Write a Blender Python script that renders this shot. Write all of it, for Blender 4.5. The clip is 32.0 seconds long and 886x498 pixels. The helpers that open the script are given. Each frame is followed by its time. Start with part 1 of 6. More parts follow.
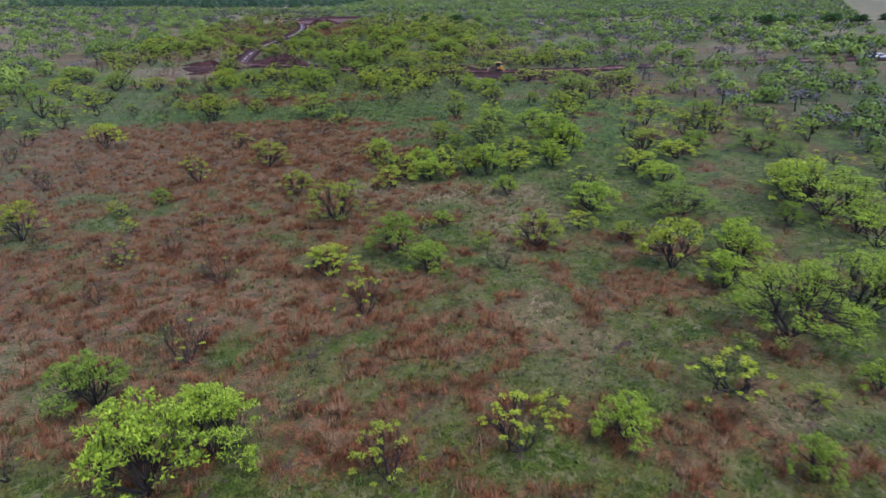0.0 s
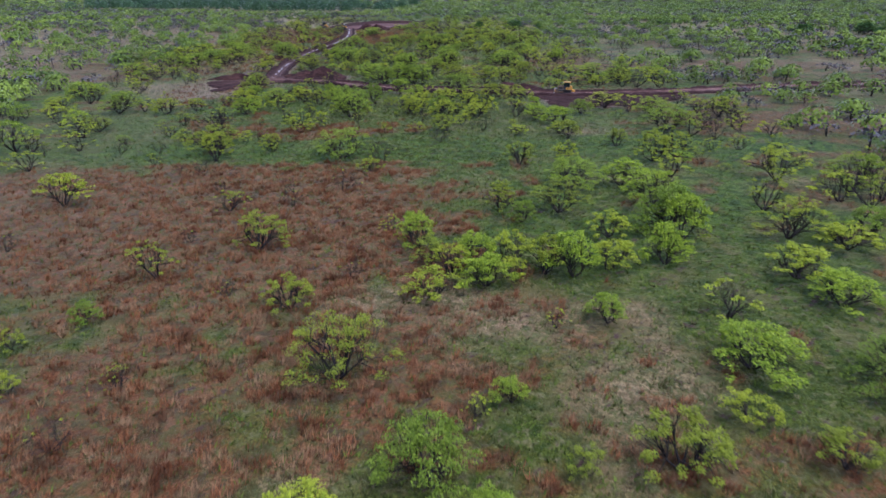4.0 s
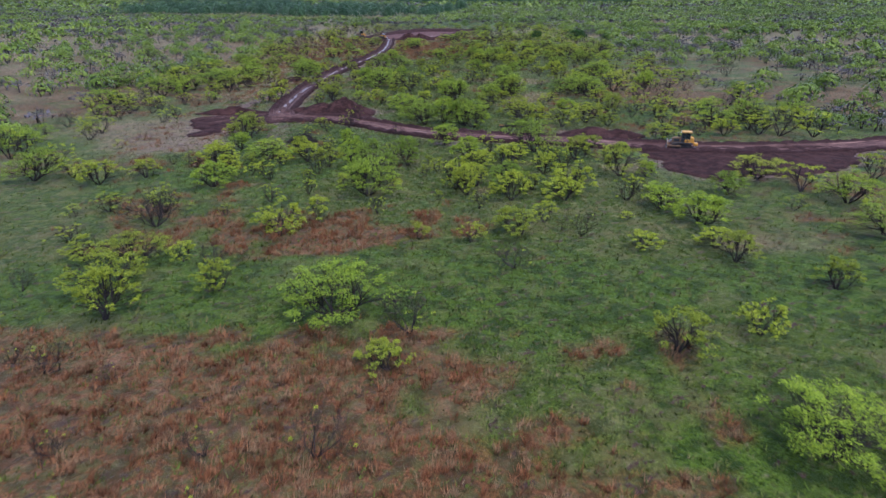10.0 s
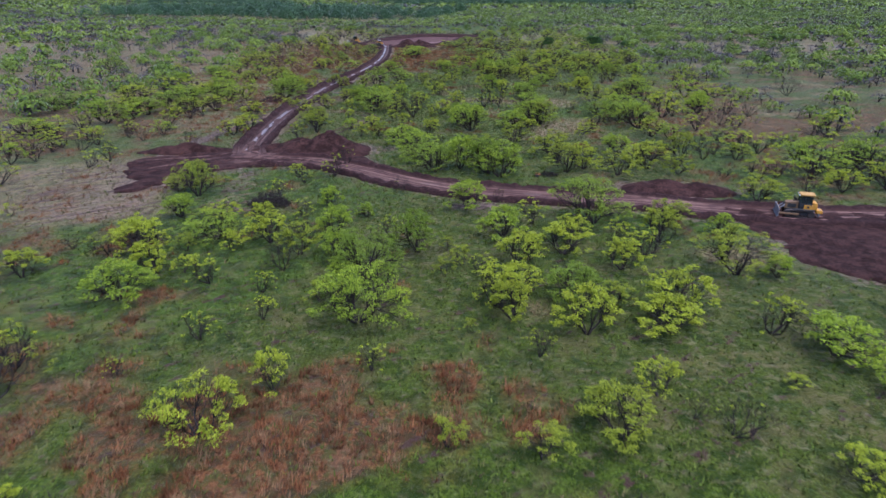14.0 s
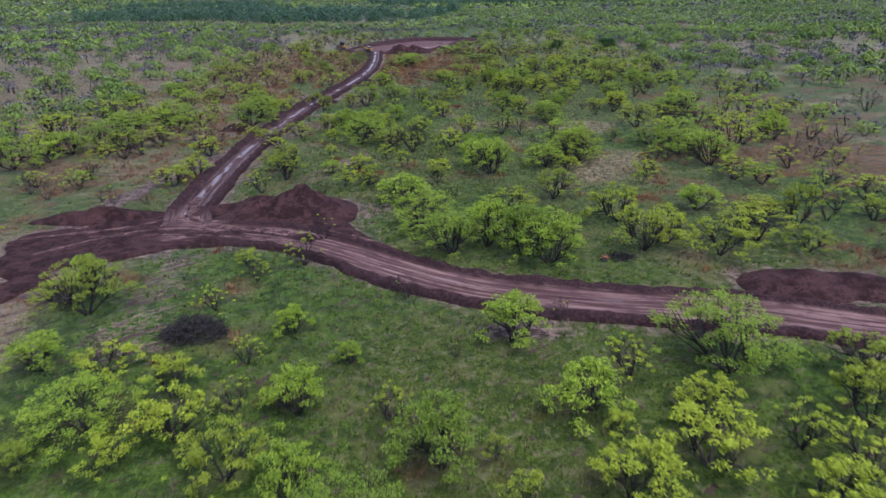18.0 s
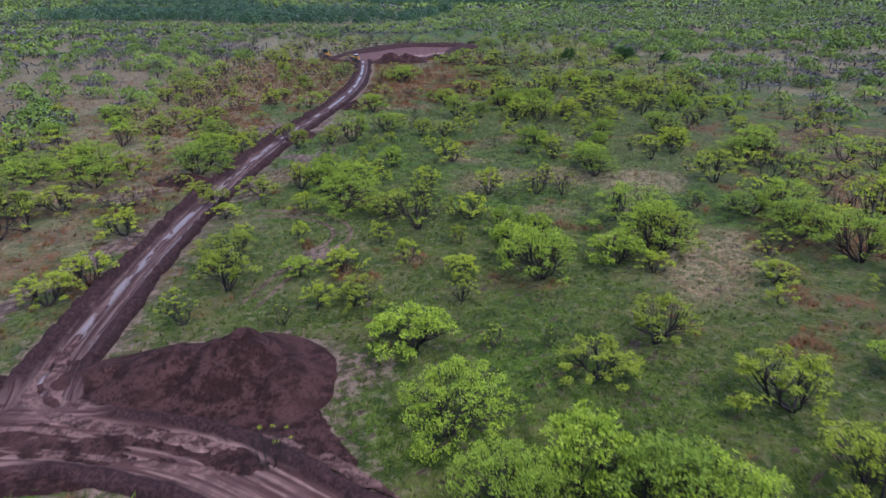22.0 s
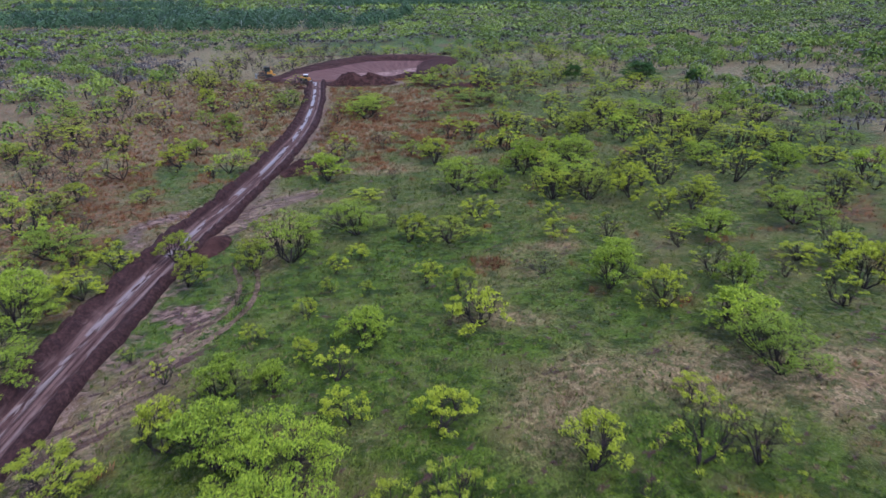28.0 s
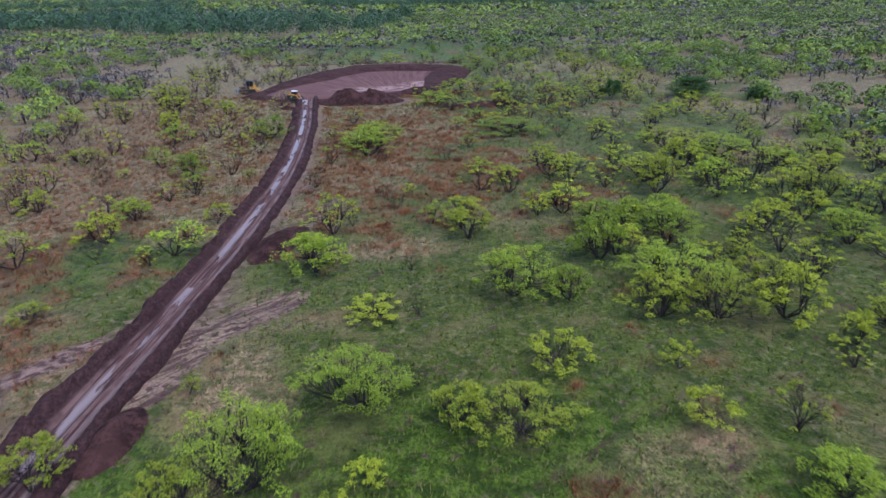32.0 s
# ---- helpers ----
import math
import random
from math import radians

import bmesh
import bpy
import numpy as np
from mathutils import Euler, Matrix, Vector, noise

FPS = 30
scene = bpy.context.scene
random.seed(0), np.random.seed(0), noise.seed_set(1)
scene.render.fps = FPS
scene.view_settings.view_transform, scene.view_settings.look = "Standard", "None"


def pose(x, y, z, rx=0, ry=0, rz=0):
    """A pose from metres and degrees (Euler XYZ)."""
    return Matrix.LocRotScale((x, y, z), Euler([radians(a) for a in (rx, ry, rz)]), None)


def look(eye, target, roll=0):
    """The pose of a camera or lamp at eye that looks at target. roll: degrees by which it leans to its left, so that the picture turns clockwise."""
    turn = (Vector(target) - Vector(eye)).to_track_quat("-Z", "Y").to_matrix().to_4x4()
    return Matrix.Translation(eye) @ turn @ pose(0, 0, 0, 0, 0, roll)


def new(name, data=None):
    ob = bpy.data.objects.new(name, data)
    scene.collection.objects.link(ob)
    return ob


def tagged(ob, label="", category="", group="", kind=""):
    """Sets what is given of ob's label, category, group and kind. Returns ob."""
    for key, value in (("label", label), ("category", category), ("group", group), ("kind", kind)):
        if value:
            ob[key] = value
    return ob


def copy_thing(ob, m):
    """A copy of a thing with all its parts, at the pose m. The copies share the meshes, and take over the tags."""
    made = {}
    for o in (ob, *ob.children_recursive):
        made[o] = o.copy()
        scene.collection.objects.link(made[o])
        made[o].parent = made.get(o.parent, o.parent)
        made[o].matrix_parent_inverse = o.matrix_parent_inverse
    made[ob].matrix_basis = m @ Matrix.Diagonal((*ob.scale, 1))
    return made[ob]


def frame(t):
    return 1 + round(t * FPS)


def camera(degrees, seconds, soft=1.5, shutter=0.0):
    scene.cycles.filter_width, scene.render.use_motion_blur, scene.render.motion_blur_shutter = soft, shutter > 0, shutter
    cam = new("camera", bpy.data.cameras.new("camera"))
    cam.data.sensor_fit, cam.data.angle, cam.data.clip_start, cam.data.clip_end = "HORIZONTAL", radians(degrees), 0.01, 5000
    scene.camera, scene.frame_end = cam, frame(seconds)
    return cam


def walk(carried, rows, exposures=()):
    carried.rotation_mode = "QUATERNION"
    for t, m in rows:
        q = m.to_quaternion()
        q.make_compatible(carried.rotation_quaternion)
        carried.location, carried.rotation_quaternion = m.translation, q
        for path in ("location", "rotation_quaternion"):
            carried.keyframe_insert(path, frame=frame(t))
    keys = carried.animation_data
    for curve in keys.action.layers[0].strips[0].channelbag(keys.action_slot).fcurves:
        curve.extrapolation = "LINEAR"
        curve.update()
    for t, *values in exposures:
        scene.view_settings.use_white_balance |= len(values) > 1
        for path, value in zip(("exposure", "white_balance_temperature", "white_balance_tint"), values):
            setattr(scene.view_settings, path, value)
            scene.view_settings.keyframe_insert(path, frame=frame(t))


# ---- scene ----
cam = camera(68.98, 32.0, 1.5, 0.5)
PATH = [
    (0, (0.01, -0.00, 23.49), (5.14, 36.61, 8.24), -0.19),
    (0.5, (0.10, 2.90, 23.43), (4.07, 39.66, 8.17), -0.23),
    (1, (0.42, 5.99, 23.41), (3.78, 42.82, 8.16), -0.24),
    (1.5, (0.85, 9.38, 23.45), (3.97, 46.24, 8.23), -0.25),
    (2, (1.35, 13.03, 23.54), (4.29, 49.91, 8.33), -0.23),
    (2.5, (1.70, 16.89, 23.70), (4.65, 53.78, 8.52), -0.26),
    (3, (2.04, 20.91, 23.88), (4.88, 57.81, 8.71), -0.20),
    (3.5, (2.30, 25.02, 24.02), (5.02, 61.93, 8.84), -0.14),
    (4, (2.57, 29.17, 24.17), (4.83, 66.12, 9.01), -0.06),
    (4.5, (2.75, 33.34, 24.32), (4.37, 70.30, 9.10), -0.06),
    (6.5, (3.61, 49.59, 23.79), (3.25, 86.73, 8.94), -0.36),
    (7, (3.55, 53.78, 23.91), (3.21, 90.93, 9.10), -0.32),
    (7.5, (3.43, 58.00, 24.07), (3.13, 95.14, 9.21), -0.27),
    (8, (3.26, 62.21, 24.25), (3.02, 99.33, 9.37), -0.28),
    (8.5, (3.11, 66.37, 24.46), (2.85, 103.48, 9.53), -0.23),
    (9, (2.88, 70.52, 24.61), (2.62, 107.61, 9.63), -0.26),
    (9.5, (2.61, 74.58, 24.70), (2.36, 111.64, 9.65), -0.30),
    (10, (2.28, 78.57, 24.74), (2.05, 115.64, 9.73), -0.16),
    (10.5, (1.91, 82.60, 24.77), (1.67, 119.70, 9.84), 0.01),
    (11, (1.45, 86.68, 24.81), (1.30, 123.81, 9.94), 0.17),
    (11.5, (0.95, 90.74, 24.88), (0.90, 127.84, 9.92), 0.17),
    (12, (0.47, 94.90, 24.95), (0.49, 132.01, 10.01), 0.18),
    (12.5, (0.08, 99.12, 24.99), (0.13, 136.22, 10.03), 0.17),
    (13, (-0.22, 103.35, 24.99), (-0.20, 140.43, 9.98), 0.18),
    (13.5, (-0.59, 107.59, 25.00), (-0.53, 144.68, 10.02), 0.08),
    (14, (-0.95, 111.81, 24.99), (-0.91, 148.91, 10.04), -0.00),
    (14.5, (-1.29, 116.00, 24.95), (-1.27, 153.13, 10.06), -0.12),
    (16.5, (-2.61, 130.68, 24.43), (-2.67, 167.86, 9.68), -0.61),
    (17, (-3.02, 135.22, 24.52), (-3.01, 172.37, 9.71), -0.74),
    (17.5, (-3.40, 139.74, 24.62), (-2.99, 176.88, 9.77), -0.92),
    (18, (-3.61, 144.19, 24.70), (-3.19, 181.29, 9.74), -0.91),
    (18.5, (-3.92, 148.57, 24.75), (-3.47, 185.67, 9.80), -0.91),
    (19, (-4.31, 152.88, 24.80), (-3.79, 189.99, 9.88), -0.83),
    (19.5, (-4.83, 157.15, 24.85), (-4.18, 194.28, 9.97), -0.74),
    (20, (-5.24, 161.45, 24.94), (-4.57, 198.56, 10.02), -0.66),
    (20.5, (-5.61, 165.88, 25.10), (-4.82, 202.97, 10.15), -0.66),
    (21, (-5.93, 170.20, 25.27), (-5.00, 207.27, 10.26), -0.54),
    (21.5, (-6.26, 174.46, 25.49), (-5.06, 211.51, 10.44), -0.46),
    (22, (-6.59, 178.74, 25.71), (-5.37, 215.78, 10.66), -0.41),
    (22.5, (-6.91, 183.08, 25.92), (-5.67, 220.13, 10.88), -0.48),
    (23, (-7.16, 187.64, 26.11), (-5.94, 224.69, 11.09), -0.51),
    (23.5, (-7.36, 192.29, 26.25), (-6.03, 229.32, 11.19), -0.50),
    (24, (-7.52, 197.00, 26.32), (-5.94, 234.03, 11.28), -0.43),
    (24.5, (-7.73, 201.68, 26.34), (-5.87, 238.71, 11.33), -0.42),
    (25, (-7.92, 206.22, 26.37), (-5.85, 243.24, 11.35), -0.51),
    (25.5, (-8.12, 210.61, 26.39), (-5.96, 247.61, 11.34), -0.63),
    (27.5, (-9.04, 227.75, 26.31), (-5.57, 264.60, 11.15), -0.61),
    (28, (-9.23, 231.97, 26.15), (-5.72, 268.86, 11.08), -0.69),
    (28.5, (-9.41, 236.25, 26.07), (-5.89, 273.15, 11.03), -0.76),
    (29, (-9.64, 240.49, 25.99), (-6.10, 277.38, 10.94), -0.85),
    (29.5, (-9.89, 244.69, 25.93), (-6.34, 281.58, 10.87), -0.87),
    (30, (-10.13, 248.74, 25.95), (-6.54, 285.62, 10.89), -0.82),
    (30.5, (-10.23, 252.57, 26.03), (-6.65, 289.44, 10.93), -0.85),
    (31, (-10.31, 256.53, 26.16), (-6.71, 293.40, 11.08), -0.95),
    (31.5, (-10.43, 260.65, 26.28), (-6.76, 297.51, 11.18), -0.80),
    (32, (-10.56, 264.86, 26.30), (-6.83, 301.71, 11.21), -0.58),
]
walk(cam, [(t, look(eye, target, roll)) for t, eye, target, roll in PATH],
     exposures=((0, 1.53, 5350, 17), (32, 1.53, 5350, 17)))

# ---- light: an overcast morning, sun behind thin cloud ----
world = bpy.data.worlds.new("overcast_sky")
scene.world = world
world.use_nodes = True
wn = world.node_tree.nodes
sky = wn.new("ShaderNodeTexSky")
sky.sky_type = "NISHITA"
sky.sun_disc = False
sky.sun_elevation = radians(68)
sky.sun_rotation = radians(140)
sky.air_density, sky.dust_density, sky.ozone_density = 1.0, 2.5, 1.5
wn["Background"].inputs["Strength"].default_value = 0.09
world.node_tree.links.new(sky.outputs["Color"], wn["Background"].inputs["Color"])

sun = new("sun", bpy.data.lights.new("sun", "SUN"))
sun.data.energy, sun.data.angle, sun.data.color = 1.5, radians(40), (1.0, 0.98, 0.95)
sun.matrix_basis = look((32, -38, 120), (0, 0, 0))


# ---- small numeric tools ----
def lattice(ix, iy, seed):
    """A repeatable random value between 0 and 1 for each lattice node."""
    h = (ix.astype(np.int64) * 374761393 + iy.astype(np.int64) * 668265263 + seed * 144665) & 0xFFFFFFFF
    h = ((h ^ (h >> 13)) * 1274126177) & 0xFFFFFFFF
    return ((h ^ (h >> 16)) & 0xFFFF) / 65535.0


def soft_noise(x, y, size, seed=0):
    """Smooth value noise, 0 to 1, with features of the given size in metres."""
    u, v = np.asarray(x, float) / size, np.asarray(y, float) / size
    iu, iv = np.floor(u), np.floor(v)
    fu, fv = u - iu, v - iv
    fu, fv = fu * fu * (3 - 2 * fu), fv * fv * (3 - 2 * fv)
    a, b = lattice(iu, iv, seed), lattice(iu + 1, iv, seed)
    c, d = lattice(iu, iv + 1, seed), lattice(iu + 1, iv + 1, seed)
    return (a * (1 - fu) + b * fu) * (1 - fv) + (c * (1 - fu) + d * fu) * fv


def rough_noise(x, y, size, seed=0, octaves=3):
    total, weight, amp = 0.0, 0.0, 1.0
    for k in range(octaves):
        total = total + amp * soft_noise(x, y, size / 2**k, seed + 17 * k)
        weight += amp
        amp *= 0.55
    return total / weight


def ramp(v, low, high):
    s = np.clip((v - low) / (high - low), 0, 1)
    return s * s * (3 - 2 * s)


def line_distance(x, y, line):
    """Distance from points to a polyline."""
    best = np.full(np.shape(x), 1e9)
    for (ax, ay), (bx, by) in zip(line[:-1], line[1:]):
        dx, dy = bx - ax, by - ay
        k = np.clip(((x - ax) * dx + (y - ay) * dy) / (dx * dx + dy * dy), 0, 1)
        best = np.minimum(best, np.hypot(x - ax - k * dx, y - ay - k * dy))
    return best


def outline_distance(x, y, outline):
    """Signed distance to a closed outline, negative inside."""
    ring = list(outline) + [outline[0]]
    far = line_distance(x, y, ring)
    inside = np.zeros(np.shape(x), bool)
    for (ax, ay), (bx, by) in zip(ring[:-1], ring[1:]):
        cross = (ay > y) != (by > y)
        at = (bx - ax) * (y - ay) / ((by - ay) if by != ay else 1e-9) + ax
        inside ^= cross & (x < at)
    return np.where(inside, -far, far)


def mesh_from(name, verts, faces, material, smooth=False):
    me = bpy.data.meshes.new(name)
    verts, faces = np.asarray(verts, np.float32), np.asarray(faces, np.int32)
    n, k = faces.shape
    me.vertices.add(len(verts))
    me.vertices.foreach_set("co", verts.ravel())
    me.loops.add(n * k)
    me.loops.foreach_set("vertex_index", faces.ravel())
    me.polygons.add(n)
    me.polygons.foreach_set("loop_start", np.arange(0, n * k, k, dtype=np.int32))
    me.polygons.foreach_set("loop_total", np.full(n, k, np.int32))
    me.polygons.foreach_set("use_smooth", np.full(n, smooth))
    me.materials.append(material)
    me.update()
    me.validate()
    return me


def part(name, bm, material, parent, label=""):
    """Links a bmesh as one mesh object under a thing or a part."""
    me = bpy.data.meshes.new(name)
    bm.to_mesh(me)
    bm.free()
    me.materials.append(material)
    ob = new(name, me)
    ob.parent = parent
    return tagged(ob, label)


def thing(name, m, label, category, group="", kind=""):
    ob = new(name)
    ob.matrix_basis = m
    return tagged(ob, label, category, group, kind)


# ---- materials ----
def material(name, rough=0.8, metal=0.0, shine=0.08):
    m = bpy.data.materials.new(name)
    m.use_nodes = True
    b = m.node_tree.nodes["Principled BSDF"]
    b.inputs["Roughness"].default_value = rough
    b.inputs["Metallic"].default_value = metal
    b.inputs["Specular IOR Level"].default_value = shine
    return m, m.node_tree.nodes, m.node_tree.links, b


def mix(nt, ln, a, b, fac):
    n = nt.new("ShaderNodeMix")
    n.data_type = "RGBA"
    for sock, val in ((n.inputs["Factor"], fac), (n.inputs["A"], a), (n.inputs["B"], b)):
        if isinstance(val, bpy.types.NodeSocket):
            ln.new(val, sock)
        else:
            sock.default_value = val if isinstance(val, float) else (*val, 1)
    return n.outputs["Result"]


def haze_sheen(nt, ln, b, colour, gain, weight, rough=0.3, pale=0.35):
    """A sheen put in to stand for distance haze, strongest at a low angle; it keeps the hue of what it lies on."""
    b.inputs["Sheen Weight"].default_value = weight
    b.inputs["Sheen Roughness"].default_value = rough
    n = nt.new("ShaderNodeVectorMath")
    n.operation = "SCALE"
    n.inputs["Scale"].default_value = gain
    ln.new(colour, n.inputs[0])
    ln.new(mix(nt, ln, n.outputs["Vector"], (0.90, 0.95, 1.0), pale), b.inputs["Sheen Tint"])


def noise_of(nt, ln, size, detail=4.0, vector=None, rough=0.6):
    """Noise in metres of the object's own space."""
    n = nt.new("ShaderNodeTexNoise")
    n.inputs["Scale"].default_value = 1 / size
    n.inputs["Detail"].default_value = detail
    n.inputs["Roughness"].default_value = rough
    if vector is None:
        vector = nt.new("ShaderNodeTexCoord").outputs["Object"]
    ln.new(vector, n.inputs["Vector"])
    return n.outputs["Fac"]


def spread(nt, ln, fac, low, high, to_low=0.0, to_high=1.0):
    n = nt.new("ShaderNodeMapRange")
    n.interpolation_type = "SMOOTHSTEP"
    ln.new(fac, n.inputs["Value"])
    for key, v in (("From Min", low), ("From Max", high), ("To Min", to_low), ("To Max", to_high)):
        n.inputs[key].default_value = v
    return n.outputs["Result"]


def times(nt, ln, a, b, op="MULTIPLY"):
    n = nt.new("ShaderNodeMath")
    n.operation = op
    for sock, val in zip(n.inputs, (a, b)):
        if isinstance(val, bpy.types.NodeSocket):
            ln.new(val, sock)
        else:
            sock.default_value = val
    return n.outputs["Value"]


def bump(nt, ln, b, height, strength, distance):
    n = nt.new("ShaderNodeBump")
    n.inputs["Strength"].default_value = strength
    n.inputs["Distance"].default_value = distance
    ln.new(height, n.inputs["Height"])
    ln.new(n.outputs["Normal"], b.inputs["Normal"])


def attribute(nt, name):
    n = nt.new("ShaderNodeAttribute")
    n.attribute_name = name
    return n.outputs["Fac"]


def ground_material():
    m, nt, ln, b = material("meadow_ground", 0.95)
    fine, mid, big = noise_of(nt, ln, 0.35, 5), noise_of(nt, ln, 1.7, 5), noise_of(nt, ln, 11, 3)
    blade, tuft = noise_of(nt, ln, 0.16, 4, rough=0.7), noise_of(nt, ln, 0.8, 5, rough=0.65)
    patch = noise_of(nt, ln, 5.5, 6, rough=0.7)
    green = mix(nt, ln, (0.014, 0.022, 0.002), (0.070, 0.084, 0.011), spread(nt, ln, blade, 0.36, 0.66))
    green = mix(nt, ln, green, (0.017, 0.029, 0.003), spread(nt, ln, mid, 0.46, 0.60, 0, 0.75))
    green = mix(nt, ln, green, (0.140, 0.122, 0.056), spread(nt, ln, tuft, 0.51, 0.64, 0, 0.55))
    green = mix(nt, ln, green, (0.110, 0.084, 0.032), spread(nt, ln, patch, 0.51, 0.62, 0, 0.42))
    lush = mix(nt, ln, (0.014, 0.028, 0.002), (0.068, 0.102, 0.008), spread(nt, ln, blade, 0.36, 0.66))
    lush = mix(nt, ln, lush, (0.090, 0.104, 0.026), spread(nt, ln, tuft, 0.53, 0.66, 0, 0.6))
    lush = mix(nt, ln, lush, (0.011, 0.020, 0.002), spread(nt, ln, mid, 0.45, 0.58, 0, 0.8))
    lush = mix(nt, ln, lush, (0.105, 0.096, 0.030), spread(nt, ln, patch, 0.52, 0.63, 0, 0.35))
    red = mix(nt, ln, (0.044, 0.015, 0.006), (0.155, 0.062, 0.027), spread(nt, ln, blade, 0.38, 0.62))
    red = mix(nt, ln, red, (0.046, 0.049, 0.014), spread(nt, ln, tuft, 0.43, 0.57, 0, 0.75))
    red = mix(nt, ln, red, (0.160, 0.090, 0.056), spread(nt, ln, noise_of(nt, ln, 2.6, 5), 0.54, 0.66, 0, 0.35))
    red = mix(nt, ln, red, (0.026, 0.015, 0.008), spread(nt, ln, mid, 0.48, 0.60, 0, 0.6))
    tan = mix(nt, ln, (0.088, 0.058, 0.030), (0.262, 0.180, 0.104), spread(nt, ln, blade, 0.38, 0.62))
    tan = mix(nt, ln, tan, (0.042, 0.052, 0.012), spread(nt, ln, tuft, 0.47, 0.58, 0, 0.8))
    tan = mix(nt, ln, tan, (0.030, 0.040, 0.008), spread(nt, ln, mid, 0.50, 0.62, 0, 0.65))
    tan = mix(nt, ln, tan, (0.150, 0.078, 0.044), spread(nt, ln, patch, 0.50, 0.62, 0, 0.5))
    soil = mix(nt, ln, (0.039, 0.020, 0.016), (0.150, 0.096, 0.074), spread(nt, ln, tuft, 0.43, 0.58))
    c = mix(nt, ln, green, lush, attribute(nt, "lush"))
    c = mix(nt, ln, c, red, attribute(nt, "red"))
    c = mix(nt, ln, c, tan, attribute(nt, "tan"))
    c = mix(nt, ln, c, soil, spread(nt, ln, times(nt, ln, attribute(nt, "soil"), times(nt, ln, times(nt, ln, tuft, times(nt, ln, blade, 0.7), "ADD"), 0.85, "SUBTRACT"), "ADD"), 0.22, 0.80))
    turn = nt.new("ShaderNodeMapping")
    turn.inputs["Rotation"].default_value = (0, 0, radians(-40))
    ln.new(nt.new("ShaderNodeTexCoord").outputs["Object"], turn.inputs["Vector"])
    long = nt.new("ShaderNodeMapping")
    long.inputs["Scale"].default_value = (0.15, 1.1, 1)
    ln.new(turn.outputs["Vector"], long.inputs["Vector"])
    torn = noise_of(nt, ln, 1.0, 6, long.outputs["Vector"], 0.65)
    bare = mix(nt, ln, (0.085, 0.056, 0.034), (0.215, 0.150, 0.096), spread(nt, ln, blade, 0.36, 0.62))
    bare = mix(nt, ln, bare, (0.145, 0.088, 0.072), spread(nt, ln, patch, 0.50, 0.62, 0, 0.6))
    bare = mix(nt, ln, bare, (0.046, 0.050, 0.018), spread(nt, ln, tuft, 0.52, 0.64, 0, 0.6))
    bare = mix(nt, ln, bare, (0.036, 0.017, 0.015), spread(nt, ln, torn, 0.48, 0.58, 0, 0.9))
    c = mix(nt, ln, c, bare, spread(nt, ln, times(nt, ln, attribute(nt, "scrape"), times(nt, ln, times(nt, ln, times(nt, ln, tuft, torn, "ADD"), 1.0, "SUBTRACT"), 2.6), "ADD"), 0.25, 0.60))
    c = mix(nt, ln, c, (0.024, 0.030, 0.010), spread(nt, ln, big, 0.5, 0.75, 0, 0.3))
    # low-angle sheen pales the far ground, in place of haze
    haze_sheen(nt, ln, b, c, 7.0, 0.40, 0.26, 0.36)
    ln.new(c, b.inputs["Base Color"])
    bump(nt, ln, b, times(nt, ln, blade, times(nt, ln, tuft, 2.0), "ADD"), 0.8, 0.12)
    return m


def grass_material(name, low, high, other):
    m, nt, ln, b = material(name, 0.8)
    isl = nt.new("ShaderNodeNewGeometry").outputs["Random Per Island"]
    patchy = noise_of(nt, ln, 3.0, 3)
    c = mix(nt, ln, low, high, isl)
    c = mix(nt, ln, c, other, spread(nt, ln, noise_of(nt, ln, 1.6, 5, rough=0.7), 0.44, 0.60, 0, 0.75))
    c = mix(nt, ln, c, tuple(0.6 * v for v in low), spread(nt, ln, patchy, 0.48, 0.62, 0, 0.75))
    # a little of the imitated haze on the blades
    haze_sheen(nt, ln, b, c, 5.0, 0.12)
    ln.new(c, b.inputs["Base Color"])
    return m


def leaf_material(name, low, high, old):
    """Thin leaves that let light through; the tint varies from tree to tree and leaf to leaf."""
    m, nt, ln, b = material(name, 0.55)
    b.inputs["Specular IOR Level"].default_value = 0.12
    tree = nt.new("ShaderNodeObjectInfo").outputs["Random"]
    isl = nt.new("ShaderNodeNewGeometry").outputs["Random Per Island"]
    c = mix(nt, ln, low, high, isl)
    c = mix(nt, ln, c, old, spread(nt, ln, tree, 0.25, 1.0, 0, 0.75))
    # sheen that hazes crowns seen at a low angle
    haze_sheen(nt, ln, b, c, 2.5, 0.34, 0.3, 0.25)
    ln.new(c, b.inputs["Base Color"])
    thin = nt.new("ShaderNodeBsdfTranslucent")
    ln.new(c, thin.inputs["Color"])
    both = nt.new("ShaderNodeMixShader")
    both.inputs["Fac"].default_value = 0.28
    ln.new(b.outputs["BSDF"], both.inputs[1])
    ln.new(thin.outputs["BSDF"], both.inputs[2])
    ln.new(both.outputs["Shader"], nt["Material Output"].inputs["Surface"])
    return m


# Far scrub and woods; the strong bluish-white sheen in here is imitated haze.
def hazed_far_material(name, low, high):
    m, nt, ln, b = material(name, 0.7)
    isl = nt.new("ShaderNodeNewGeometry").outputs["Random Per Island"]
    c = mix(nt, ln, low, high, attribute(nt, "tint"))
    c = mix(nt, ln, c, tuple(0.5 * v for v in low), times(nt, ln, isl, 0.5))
    haze_sheen(nt, ln, b, c, 3.5, 0.65, 0.3, 0.8)
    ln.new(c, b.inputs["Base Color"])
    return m


